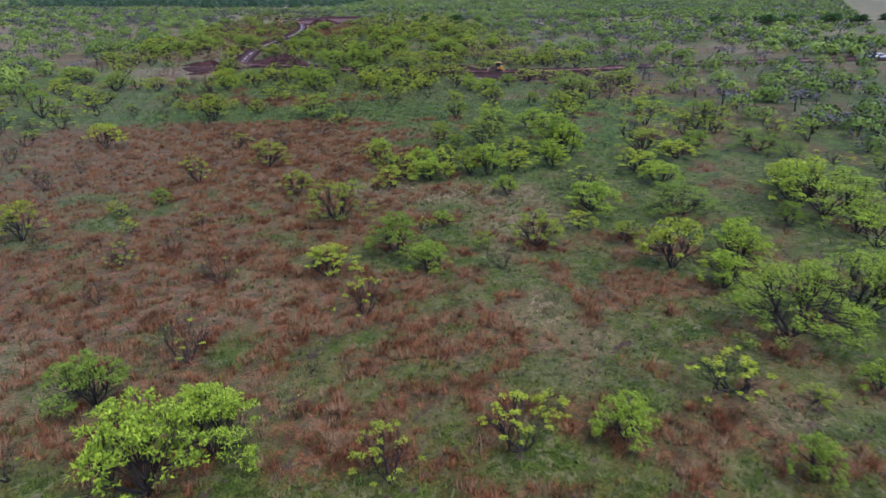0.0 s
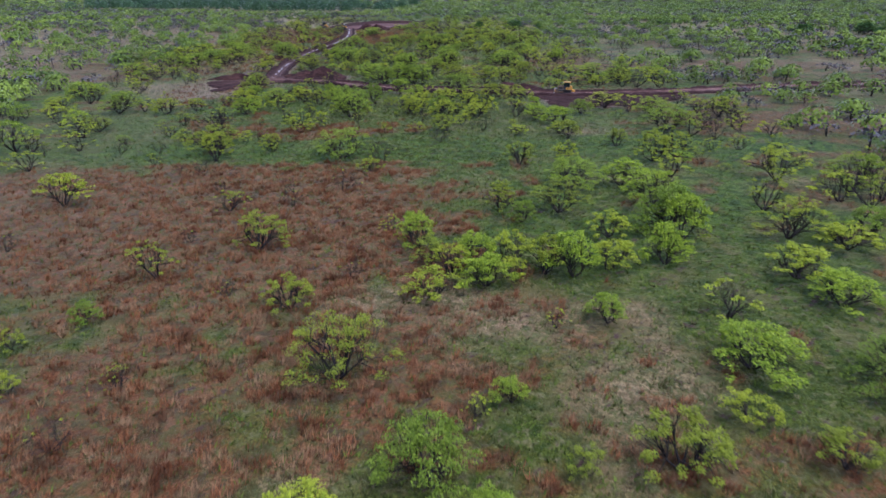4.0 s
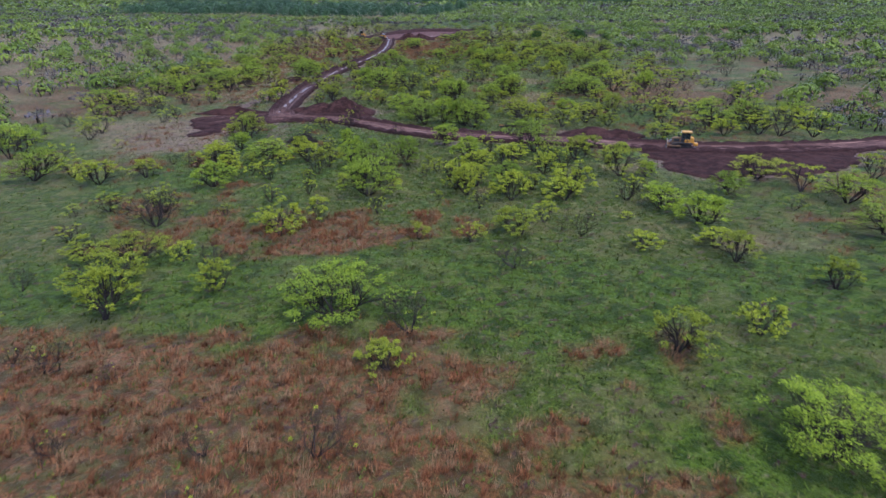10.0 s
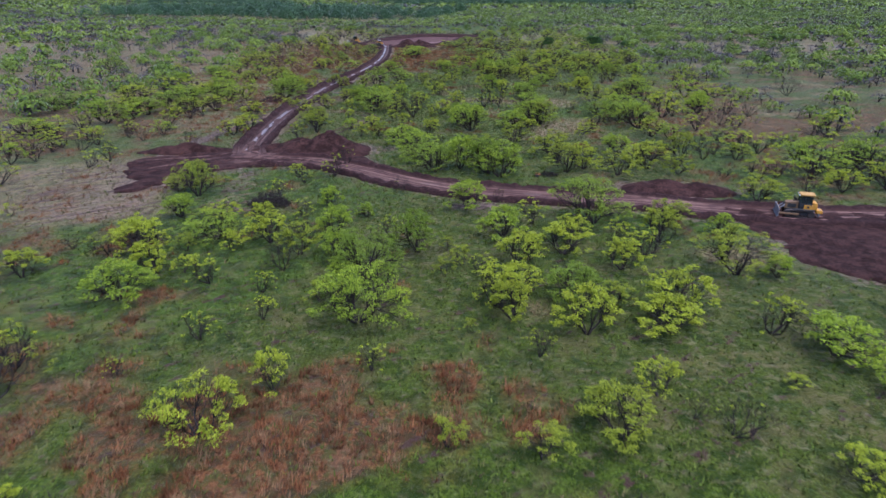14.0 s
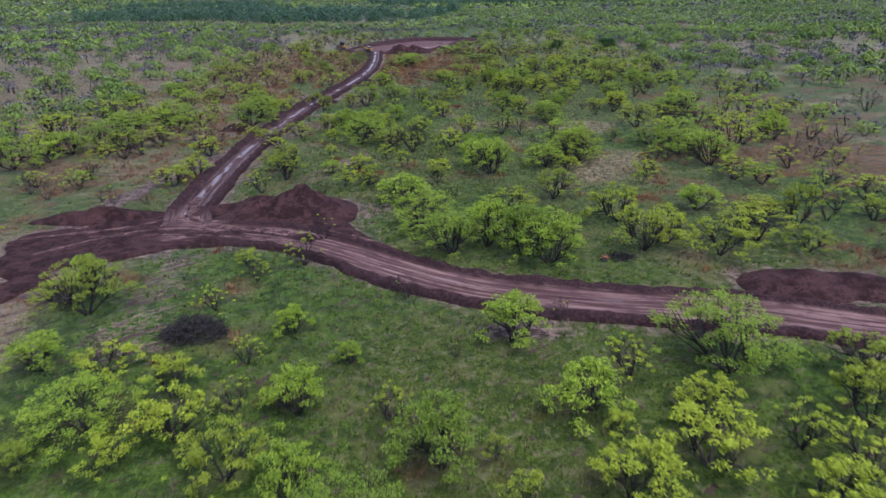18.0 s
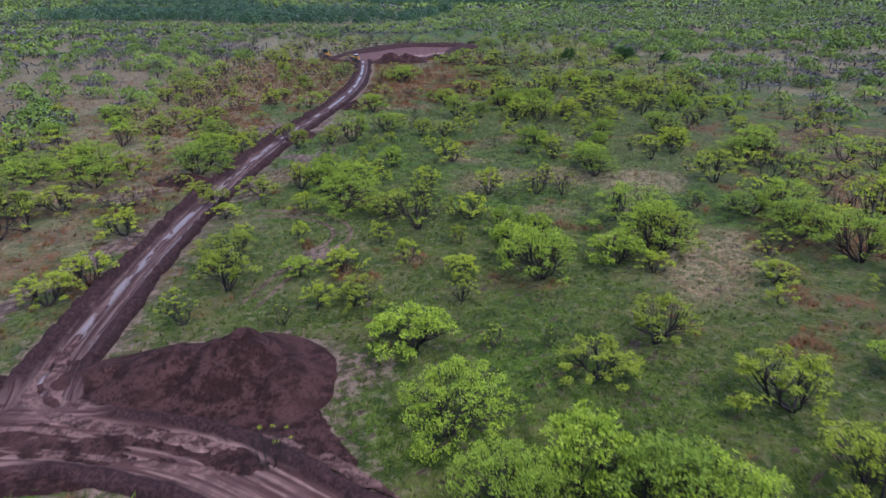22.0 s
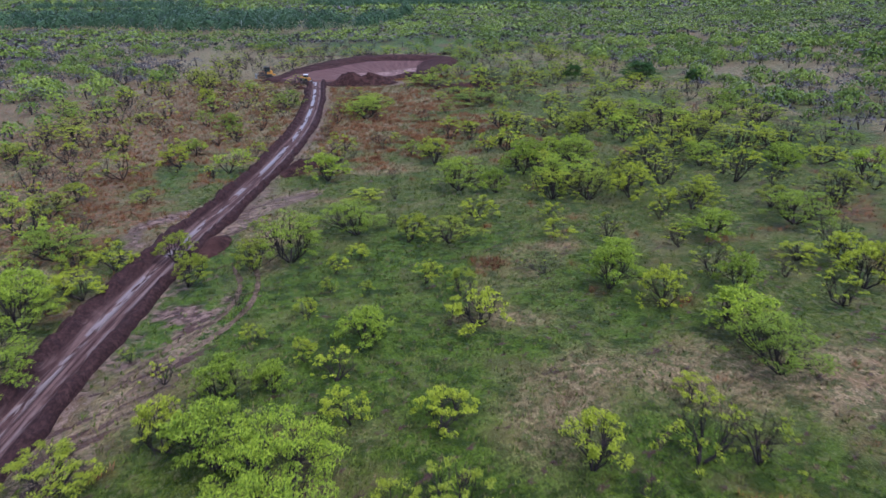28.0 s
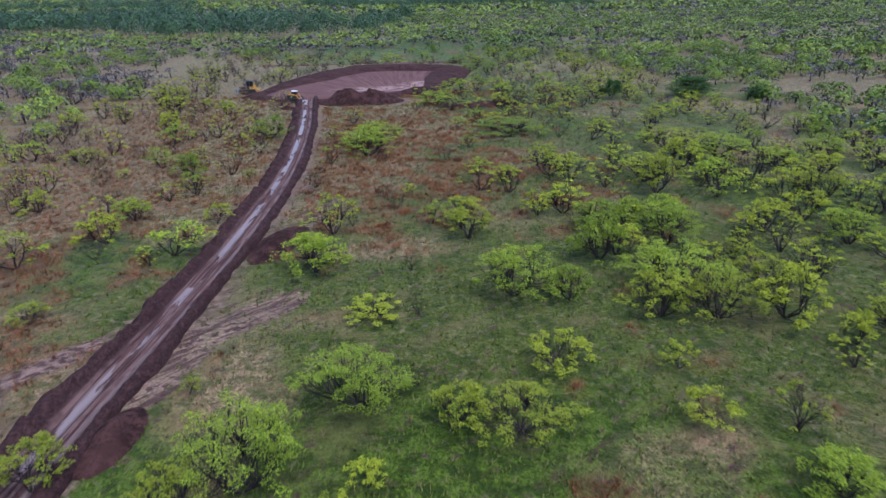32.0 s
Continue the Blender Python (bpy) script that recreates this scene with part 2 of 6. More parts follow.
def bark_material():
    m, nt, ln, b = material("mesquite_bark", 0.9)
    n = noise_of(nt, ln, 0.12, 5)
    ln.new(mix(nt, ln, (0.013, 0.010, 0.010), (0.052, 0.042, 0.039), n), b.inputs["Base Color"])
    bump(nt, ln, b, n, 0.6, 0.02)
    return m


def soil_material(name, dark, light, damp=0.0):
    """Clay soil: clods, paler dry crust and damp gloss."""
    m, nt, ln, b = material(name, 0.9)
    clod, mid, big = noise_of(nt, ln, 0.25, 6, rough=0.7), noise_of(nt, ln, 1.4, 5), noise_of(nt, ln, 6, 3)
    c = mix(nt, ln, dark, light, spread(nt, ln, mid, 0.44, 0.58))
    c = mix(nt, ln, c, tuple(0.4 * v for v in dark), spread(nt, ln, clod, 0.50, 0.60, 0, 0.85))
    c = mix(nt, ln, c, tuple(1.4 * v for v in light), spread(nt, ln, noise_of(nt, ln, 0.6, 5, rough=0.7), 0.52, 0.62, 0, 0.4))
    c = mix(nt, ln, c, tuple(1.25 * v for v in light), spread(nt, ln, big, 0.5, 0.65, 0, 0.4))
    ln.new(c, b.inputs["Base Color"])
    ln.new(spread(nt, ln, mid, 0.4, 0.7, 0.9, 0.9 - damp), b.inputs["Roughness"])
    bump(nt, ln, b, times(nt, ln, clod, mid, "ADD"), 0.9, 0.12)
    return m


def track_material(name, wet, dark, light):
    """Graded clay track: streaks along the way, puddles standing in the ruts."""
    m, nt, ln, b = material(name, 0.85)
    uv = nt.new("ShaderNodeUVMap")
    uv.uv_map = "along"
    stretch = nt.new("ShaderNodeMapping")
    ln.new(uv.outputs["UV"], stretch.inputs["Vector"])
    stretch.inputs["Scale"].default_value = (2.4 + 0.9 * wet, 0.09, 1)
    streak = noise_of(nt, ln, 1.0, 5, stretch.outputs["Vector"])
    pools = nt.new("ShaderNodeMapping")
    ln.new(uv.outputs["UV"], pools.inputs["Vector"])
    pools.inputs["Scale"].default_value = (0.8, 0.17, 1)
    pool = noise_of(nt, ln, 1.0, 3, pools.outputs["Vector"])
    clod, mid = noise_of(nt, ln, 0.22, 5), noise_of(nt, ln, 2.2, 4)
    loose = attribute(nt, "loose")
    rut = attribute(nt, "rut")
    hard = mix(nt, ln, dark, light, spread(nt, ln, streak, 0.42 + 0.02 * wet, 0.66 - 0.08 * wet))
    hard = mix(nt, ln, hard, (0.061, 0.033, 0.030), spread(nt, ln, mid, 0.5, 0.62, 0, 0.7))
    soft = mix(nt, ln, (0.018, 0.009, 0.009), (0.037, 0.018, 0.017), spread(nt, ln, clod, 0.42, 0.60))
    soft = mix(nt, ln, soft, (0.066, 0.034, 0.030), spread(nt, ln, noise_of(nt, ln, 0.5, 5, rough=0.7), 0.55, 0.64, 0, 0.5))
    c = mix(nt, ln, hard, soft, loose)
    water = times(nt, ln, times(nt, ln, spread(nt, ln, pool, 0.60 - 0.16 * wet, 0.65 - 0.13 * wet), rut), wet)
    c = mix(nt, ln, c, (0.150, 0.114, 0.108), water)
    ln.new(c, b.inputs["Base Color"])
    ln.new(spread(nt, ln, water, 0, 1, 0.85, 0.28), b.inputs["Roughness"])
    ln.new(spread(nt, ln, water, 0, 1, 0.08, 0.28), b.inputs["Specular IOR Level"])
    bump(nt, ln, b, times(nt, ln, times(nt, ln, clod, times(nt, ln, streak, 2.0), "ADD"), spread(nt, ln, water, 0, 1, 1, 0)), 0.8, 0.08)
    return m


def paint(name, colour, rough=0.4, metal=0.0, dirt=(0.10, 0.055, 0.045), amount=0.5):
    m, nt, ln, b = material(name, rough, metal, 0.5)
    n, g = noise_of(nt, ln, 0.5, 5), noise_of(nt, ln, 0.06, 4)
    c = mix(nt, ln, colour, dirt, spread(nt, ln, n, 0.5, 0.78, 0, amount))
    c = mix(nt, ln, c, tuple(0.7 * v for v in colour), spread(nt, ln, g, 0.5, 0.8, 0, 0.35))
    ln.new(c, b.inputs["Base Color"])
    ln.new(spread(nt, ln, n, 0.4, 0.8, rough, min(1.0, rough + 0.4)), b.inputs["Roughness"])
    return m


GROUND = ground_material()
BARK = bark_material()
LEAF = {
    "g": leaf_material("fresh_leaf", (0.110, 0.170, 0.011), (0.320, 0.400, 0.028), (0.105, 0.150, 0.018)),
    "y": leaf_material("young_leaf", (0.170, 0.215, 0.012), (0.375, 0.410, 0.027), (0.145, 0.172, 0.017)),
    "d": leaf_material("dark_leaf", (0.018, 0.050, 0.008), (0.050, 0.104, 0.018), (0.030, 0.068, 0.014)),
}
LEAF["s"] = LEAF["b"] = LEAF["p"] = LEAF["y"]
# Haze is also put into these base colours: bluer leaves, paler twigs and limbs.
FAR_LEAF = hazed_far_material("far_mesquite_leaf", (0.085, 0.128, 0.020), (0.225, 0.285, 0.042))
FAR_TWIG = hazed_far_material("far_bare_twig", (0.066, 0.056, 0.060), (0.112, 0.096, 0.098))
FAR_LIMB_SHADE = hazed_far_material("far_limb_and_shade", (0.034, 0.031, 0.030), (0.070, 0.062, 0.058))
WOOD_LEAF = hazed_far_material("far_wood_leaf", (0.024, 0.052, 0.026), (0.068, 0.118, 0.052))
RED_GRASS = grass_material("red_bluestem", (0.095, 0.031, 0.013), (0.255, 0.106, 0.044), (0.235, 0.155, 0.084))
TAN_GRASS = grass_material("dry_grass", (0.105, 0.070, 0.036), (0.245, 0.172, 0.100), (0.080, 0.085, 0.026))
GREEN_GRASS = grass_material("green_grass", (0.036, 0.058, 0.006), (0.105, 0.140, 0.020), (0.115, 0.096, 0.040))
DARK_SOIL = soil_material("dug_clay", (0.019, 0.0085, 0.0075), (0.045, 0.021, 0.018), 0.0)
RUT_SOIL = soil_material("rutted_turf", (0.050, 0.034, 0.022), (0.120, 0.083, 0.058), 0.0)
TRACK_WET = track_material("wet_track", 1.0, (0.034, 0.017, 0.016), (0.102, 0.062, 0.055))
TRACK_DRY = track_material("dry_track", 0.25, (0.048, 0.023, 0.020), (0.190, 0.112, 0.092))

# ---- the plan of the ground ----
CROSS_ROAD = [(-38.5, 212.3), (-31, 212.6), (-21, 210.3), (-14, 206), (-7.5, 200.4), (-2, 196.6), (3.2, 194.3), (10.7, 192.4), (17, 191.2),
              (24, 189.6), (30, 187), (36, 185.6), (43, 184.2), (50, 183.8), (57, 183.4), (68, 184.8), (81, 188), (95, 191.5), (128, 194.5), (174, 196.5), (240, 199)]
SPUR_ROAD = [(-31.2, 211.6), (-32.2, 214), (-33.4, 220), (-34.1, 231), (-34.6, 245), (-34.5, 258), (-33.9, 272), (-32.9, 287), (-31.6, 300), (-30, 310), (-28.2, 323), (-26.2, 338), (-24.9, 355),
             (-24.4, 370), (-24.6, 386), (-25.4, 405), (-26.8, 424), (-27.6, 436)]
YARD = [(-51, 210), (-49, 212.4), (-44, 214.6), (-40.6, 216.4), (-36.4, 217.6), (-35.8, 221), (-32.4, 221.4), (-31.0, 217.8), (-24, 217.4), (-15, 216.6), (-12.4, 212.2), (-9.6, 208.6), (-15, 208.2), (-22, 207.8), (-29.2, 208), (-32.3, 205.4), (-36.8, 204.2), (-40.9, 202.6), (-40.4, 197.7), (-41.8, 194.3), (-44.7, 193.6), (-45.2, 199), (-46.5, 204)]
SCRAPED = [(-61, 207), (-56, 210), (-51, 211), (-44, 208), (-38, 203), (-38.3, 194), (-36.5, 188), (-37.5, 185), (-41.3, 182.6), (-46.5, 181), (-53, 184), (-63, 196)]
SCRAPED_LANE = [(-31.4, 205.5), (-30.4, 196.3), (-29.8, 192.0), (-31.4, 189.2), (-29.4, 186.0), (-26.6, 183.8), (-24.6, 185.0), (-24.2, 188.1), (-26.0, 193.9), (-26.8, 198.5), (-27.4, 205)]
BORROW = [(33, 188), (33.5, 180), (35, 170), (38.5, 166.6), (47, 166.5), (57, 168.5), (66, 176), (70, 184), (60, 187), (46, 188)]
PAD = [(-44, 439), (-41.6, 447), (-37.4, 462.3), (-29, 480), (-18, 494), (-3, 496), (13, 492), (20, 486), (15.5, 467), (9.8, 451.7), (3.5, 440), (-6.8, 434), (-24, 431.5), (-35, 432)]


def near_works(x, y):
    """Distance to the nearest earthwork, negative inside."""
    d = np.minimum(line_distance(x, y, CROSS_ROAD) - 3.4, line_distance(x, y, SPUR_ROAD) - 3.0)
    for ring in (YARD, BORROW, PAD):
        d = np.minimum(d, outline_distance(x, y, ring))
    d = np.minimum(d, np.hypot((x + 13.5) / 12, (y - 428.5) / 6) * 6 - 6)
    d = np.minimum(d, np.hypot((x - 30.2) / 7.4, (y - 195.2) / 3.8) * 4 - 4)
    return np.minimum(d, np.hypot((x + 21) / 8.6, (y - 219.3) / 5.4) * 5 - 5)


def blot(x, y, cx, cy, rx, ry):
    return np.exp(-(((x - cx) / rx) ** 2) - ((y - cy) / ry) ** 2)


def cover(x, y):
    """Shares of red bluestem, dry tan grass, lush green grass and bare soil at a place."""
    n1, n2, n3 = rough_noise(x, y, 16, 3), rough_noise(x, y, 5, 9), rough_noise(x, y, 60, 21)
    red = 0.29 + 0.3 * (n3 - 0.5) + 0 * x
    red = red + 0.42 * blot(x, y, -18, 103, 28, 18) + 0.26 * blot(x, y, 0, 110, 9, 10) + 0.17 * blot(x, y, -12, 48, 40, 36)
    red = red + 0.36 * blot(x, y, -28, 150, 20, 12) + 0.34 * blot(x, y, -10, 144, 9, 5) + 0.26 * blot(x, y, 3, 147, 5, 3.5)
    red = red + 0.5 * blot(x, y, 78, 140, 26, 28) + 0.5 * blot(x, y, 95, 238, 60, 16) + 0.28 * blot(x, y, 52, 256, 16, 22)
    red = red + 0.22 * blot(x, y, -60, 330, 32, 60) + 0.32 * blot(x, y, -4, 365, 20, 26) + 0.16 * blot(x, y, -58, 365, 30, 50) + 0.2 * blot(x, y, -75, 440, 40, 60) + 0.2 * blot(x, y, -110, 240, 60, 60) + 0.14 * ramp(-x, 30, 55) * ramp(y, 190, 260) + 0.12 * ramp(np.abs(x), 60, 130)
    red = red + 0.40 * ramp(6 - x + 14 * (n1 - 0.5), -8, 10) * ramp(y, 78, 92) * (1 - ramp(y + 9 * (n2 - 0.5) + 8 * (n1 - 0.5), 114, 126)) + 0.28 * ramp(4 - x, -8, 12) * ramp(y, 30, 45) * (1 - ramp(y, 80, 92))
    red = red - 0.45 * ramp(-np.abs(y - 131 - 0.02 * x + 5 * (n2 - 0.5) + 5 * (n1 - 0.5)), -9, -4.5) - 0.35 * blot(x, y, 26, 95, 15, 26) - 0.3 * blot(x, y, 22, 160, 26, 20)
    red = red - 0.25 * blot(x, y, 0, 180, 40, 16) - 0.25 * blot(x, y, 0, 235, 30, 35) - 0.30 * blot(x, y, -10, 295, 24, 22) - 0.25 * blot(x, y, 40, 350, 30, 50)
    red = red + 0.10 * ramp(y, 332, 350) * (1 - ramp(y, 440, 500)) * ramp(26 - x, 0, 16) + 0.3 * blot(x, y, 70, 290, 14, 20)
    red = red - 0.16 * ramp(y, 165, 195) * ramp(x, -42, -30) * (1 - ramp(x, 38, 52)) * (1 - ramp(y, 325, 350))
    r = 0.92 * ramp(red + 0.75 * (n2 - 0.5) + 0.6 * (n1 - 0.5) + 0.8 * (soft_noise(x, y, 2.4, 15) - 0.5), 0.28, 0.72)
    tan = 0.24 + 0.25 * (rough_noise(x, y, 70, 33) - 0.5) + 0.2 * blot(x, y, 2, 78, 10, 6) + 0.22 * blot(x, y, 20, 232, 6, 12) + 0.2 * blot(x, y, 5, 268, 12, 6)
    tan = tan + 0.16 * ramp(y, 315, 370) * (1 - ramp(y, 500, 560)) * ramp(18 - x, 0, 30) + 0.1 * blot(x, y, 8, 290, 30, 14) + 0.12 * ramp(-x, 30, 60) * ramp(y, 180, 240) + 0.08 * ramp(np.abs(x), 70, 140) - 0.3 * blot(x, y, 15, 560, 60, 40)
    tan = tan + 0.2 * blot(x, y, 6, 273, 11, 5) + 0.2 * blot(x, y, 24, 270, 7, 7) + 0.25 * blot(x, y, 14, 297, 10, 5) + 0.22 * blot(x, y, -2, 313, 10, 4)
    tan = tan + 0.22 * blot(x, y, 2, 285, 14, 8) + 0.16 * blot(x, y, -50, 290, 22, 40) + 0.2 * blot(x, y, 28, 170, 12, 5) + 0.22 * blot(x, y, -55, 203, 14, 9) + 0.2 * blot(x, y, -18, 306, 14, 6)
    tan = tan + 0.14 * ramp(y, 300, 420) + 0.16 * ramp(y, 318, 340) * (1 - ramp(y, 450, 500)) * ramp(22 - x, 0, 16) + 0.10 * ramp(np.abs(x), 45, 90) * ramp(y, 120, 200)
    tan = tan + 0.16 * blot(x, y, 6.5, 271.5, 7, 3.4) + 0.16 * blot(x, y, 5, 279.5, 6, 2.4) + 0.15 * blot(x, y, 8, 295, 10, 3) + 0.2 * blot(x, y, 9.4, 254, 6, 3) + 0.14 * blot(x, y, 25, 269, 5, 5)
    tan = tan + 0.12 * blot(x, y, 17, 229, 4, 6) + 0.2 * blot(x, y, -7, 331, 9, 4) + 0.3 * blot(x, y, -22.5, 315, 5, 6) + 0.2 * blot(x, y, 12, 73, 9, 4) + 0.2 * blot(x, y, 37, 144, 7, 4)
    t = ramp(tan + 0.6 * (rough_noise(x, y, 7, 41) - 0.5) + 0.45 * (rough_noise(x, y, 22, 47) - 0.5), 0.36, 0.62) * 0.85
    lush = ramp(rough_noise(x, y, 26, 57) + 0.5 * blot(x, y, 5, 130.5, 70, 7) + 0.25 * blot(x, y, 10, 178, 40, 20) + 0.22 * blot(x, y, 0, 290, 30, 35) + 0.25 * blot(x, y, 20, 95, 12, 24)
                + 0.2 * blot(x, y, 15, 215, 30, 20) + 0.3 * blot(x, y, 10, 395, 22, 9) + 0.45 * blot(x, y, 20, 560, 70, 42) - 0.2 * blot(x, y, -10, 45, 50, 25), 0.42, 0.78)
    t = np.maximum(t, 0.6 * ramp(-outline_distance(x, y, SCRAPED) + 6 * (n2 - 0.5), -5, 1.0))
    d = near_works(x, y)
    worn = 0.62 * ramp(-d + 3.0 * (n2 - 0.5) + 1.6 * (soft_noise(x, y, 2.4, 61) - 0.5), -3.6, 1.2)
    ring = np.abs(np.hypot((x + 21.5) / 5.0, (y - 247) / 6.0) - 1) * 5
    ruts = np.minimum(line_distance(x, y, [(-21.6, 234), (-19, 241), (-16.6, 244.5), (-16.2, 248), (-18.6, 252), (-23, 254)]), line_distance(x, y, [(-20, 233), (-17.6, 240), (-15.0, 244.5), (-14.8, 248.5), (-17.2, 253)]))
    ruts = np.minimum(ruts, line_distance(x, y, [(-29, 276), (-26, 281), (-23.6, 285), (-24, 290), (-27.5, 292)]))
    ruts = np.minimum(ruts, line_distance(x, y, [(-46, 215), (-43, 232), (-40, 244), (-37.5, 252)]) - 1.3)
    ruts = np.minimum(ruts, line_distance(x, y, [(-37, 301), (-38.5, 307), (-34, 313)]) - 0.8)
    ruts = np.minimum(ruts, line_distance(x, y, [(-28, 305), (-25.5, 313), (-20, 318)]) - 1.6)
    ruts = np.minimum(ruts, line_distance(x, y, [(-28, 284), (-25.5, 283)]) - 1.6)
    soil = np.maximum(worn, 0.85 * ramp(-ruts + 1.6 * (n2 - 0.5), -0.55, 0.25))
    soil = np.maximum(soil, 0.8 * ramp(rough_noise(x, y, 3, 77) * blot(x, y, 3, 188, 5, 2.2), 0.2, 0.5))
    return r, t * (1 - 0.5 * r), lush, soil


def scraped(x, y):
    """How far the turf has been scraped off by the blade."""
    v = np.maximum((0.40 + 0.5 * ramp(x, -56, -42)) * ramp(-outline_distance(x, y, SCRAPED) + 5 * (rough_noise(x, y, 5, 9) - 0.5), -3.5, 2.5), 0.62 * ramp(-outline_distance(x, y, SCRAPED_LANE), -1.6, 0.8))
    v = np.maximum(v, ramp(2.4 - line_distance(x, y, [(-47, 262), (-42, 267), (-37.5, 272)]), -1.2, 1.2))
    v = np.maximum(v, ramp(2.2 - line_distance(x, y, [(-29.5, 302), (-27, 309), (-24, 315), (-19, 319)]), -1.2, 1.4))
    v = np.maximum(v, ramp(1.8 - line_distance(x, y, [(-29.5, 262), (-29, 268), (-27, 272), (-25, 281)]), -1.2, 1.2))
    v = np.maximum(v, 0.8 * ramp(1.0 - line_distance(x, y, [(-45.6, 216), (-43, 232), (-40, 244), (-38, 256)]), -1.2, 1.2))
    v = np.maximum(v, 0.8 * ramp(1.5 - line_distance(x, y, [(-20, 334), (-18, 344), (-20, 352)]), -1.2, 1.2))
    return 0.68 * v


def mound(x, y):
    return 0.16 * (rough_noise(x, y, 9, 5) - 0.5) + 0.06 * (soft_noise(x, y, 1.6, 6) - 0.5)


def build_ground():
    """One sheet to the horizon: fine cells where the camera flies, wide ones far off."""
    xs = np.r_[-6000, -3000, -1500, np.arange(-900, -450, 30), np.arange(-450, -150, 10), np.arange(-150, -75, 3), np.arange(-75, 75, 1.25), np.arange(75, 152, 3), np.arange(160, 450, 10), np.arange(450, 920, 30), 1500, 3000, 6000]
    ys = np.r_[-3000, -1000, -300, np.arange(-90, 20, 10), np.arange(20, 350, 1.25), np.arange(350, 520, 2.5), np.arange(525, 900, 15), np.arange(900, 2000, 60), 3000, 4500, 7000]
    gx, gy = np.meshgrid(xs, ys)
    firm = ramp(near_works(gx, gy), 0.3, 3.4)
    z = (mound(gx, gy) * (np.abs(gx) < 160) * (gy < 600) - 0.06) * firm - 0.16 * (1 - firm)
    w, h = len(xs), len(ys)
    i = np.arange(w * h).reshape(h, w)
    quads = np.stack([i[:-1, :-1], i[:-1, 1:], i[1:, 1:], i[1:, :-1]], -1).reshape(-1, 4)
    me = mesh_from("ground", np.stack([gx, gy, z], -1).reshape(-1, 3), quads, GROUND, True)
    for name, v in zip(("red", "tan", "lush", "soil", "scrape"), (*cover(gx, gy), scraped(gx, gy))):
        me.attributes.new(name, "FLOAT", "POINT").data.foreach_set("value", np.ascontiguousarray(v, np.float32).ravel())
    tagged(new("ground", me), "meadow of red bluestem, dry tan and fresh green grass", "ground", kind="structure")


build_ground()


# ---- earthworks ----
def smooth_line(points, step):
    p = np.array(points, float)
    for _ in range(2):
        q = np.empty((2 * len(p), 2))
        q[0], q[-1] = p[0], p[-1]
        q[1:-1:2] = 0.75 * p[:-1] + 0.25 * p[1:]
        q[2:-1:2] = 0.25 * p[:-1] + 0.75 * p[1:]
        p = q
    s = np.r_[0, np.cumsum(np.hypot(*np.diff(p, axis=0).T))]
    keep = np.r_[True, np.diff(s) > 1e-6]
    at = np.arange(0, s[-1], step)
    return np.stack([np.interp(at, s[keep], p[keep, 0]), np.interp(at, s[keep], p[keep, 1])], 1), at


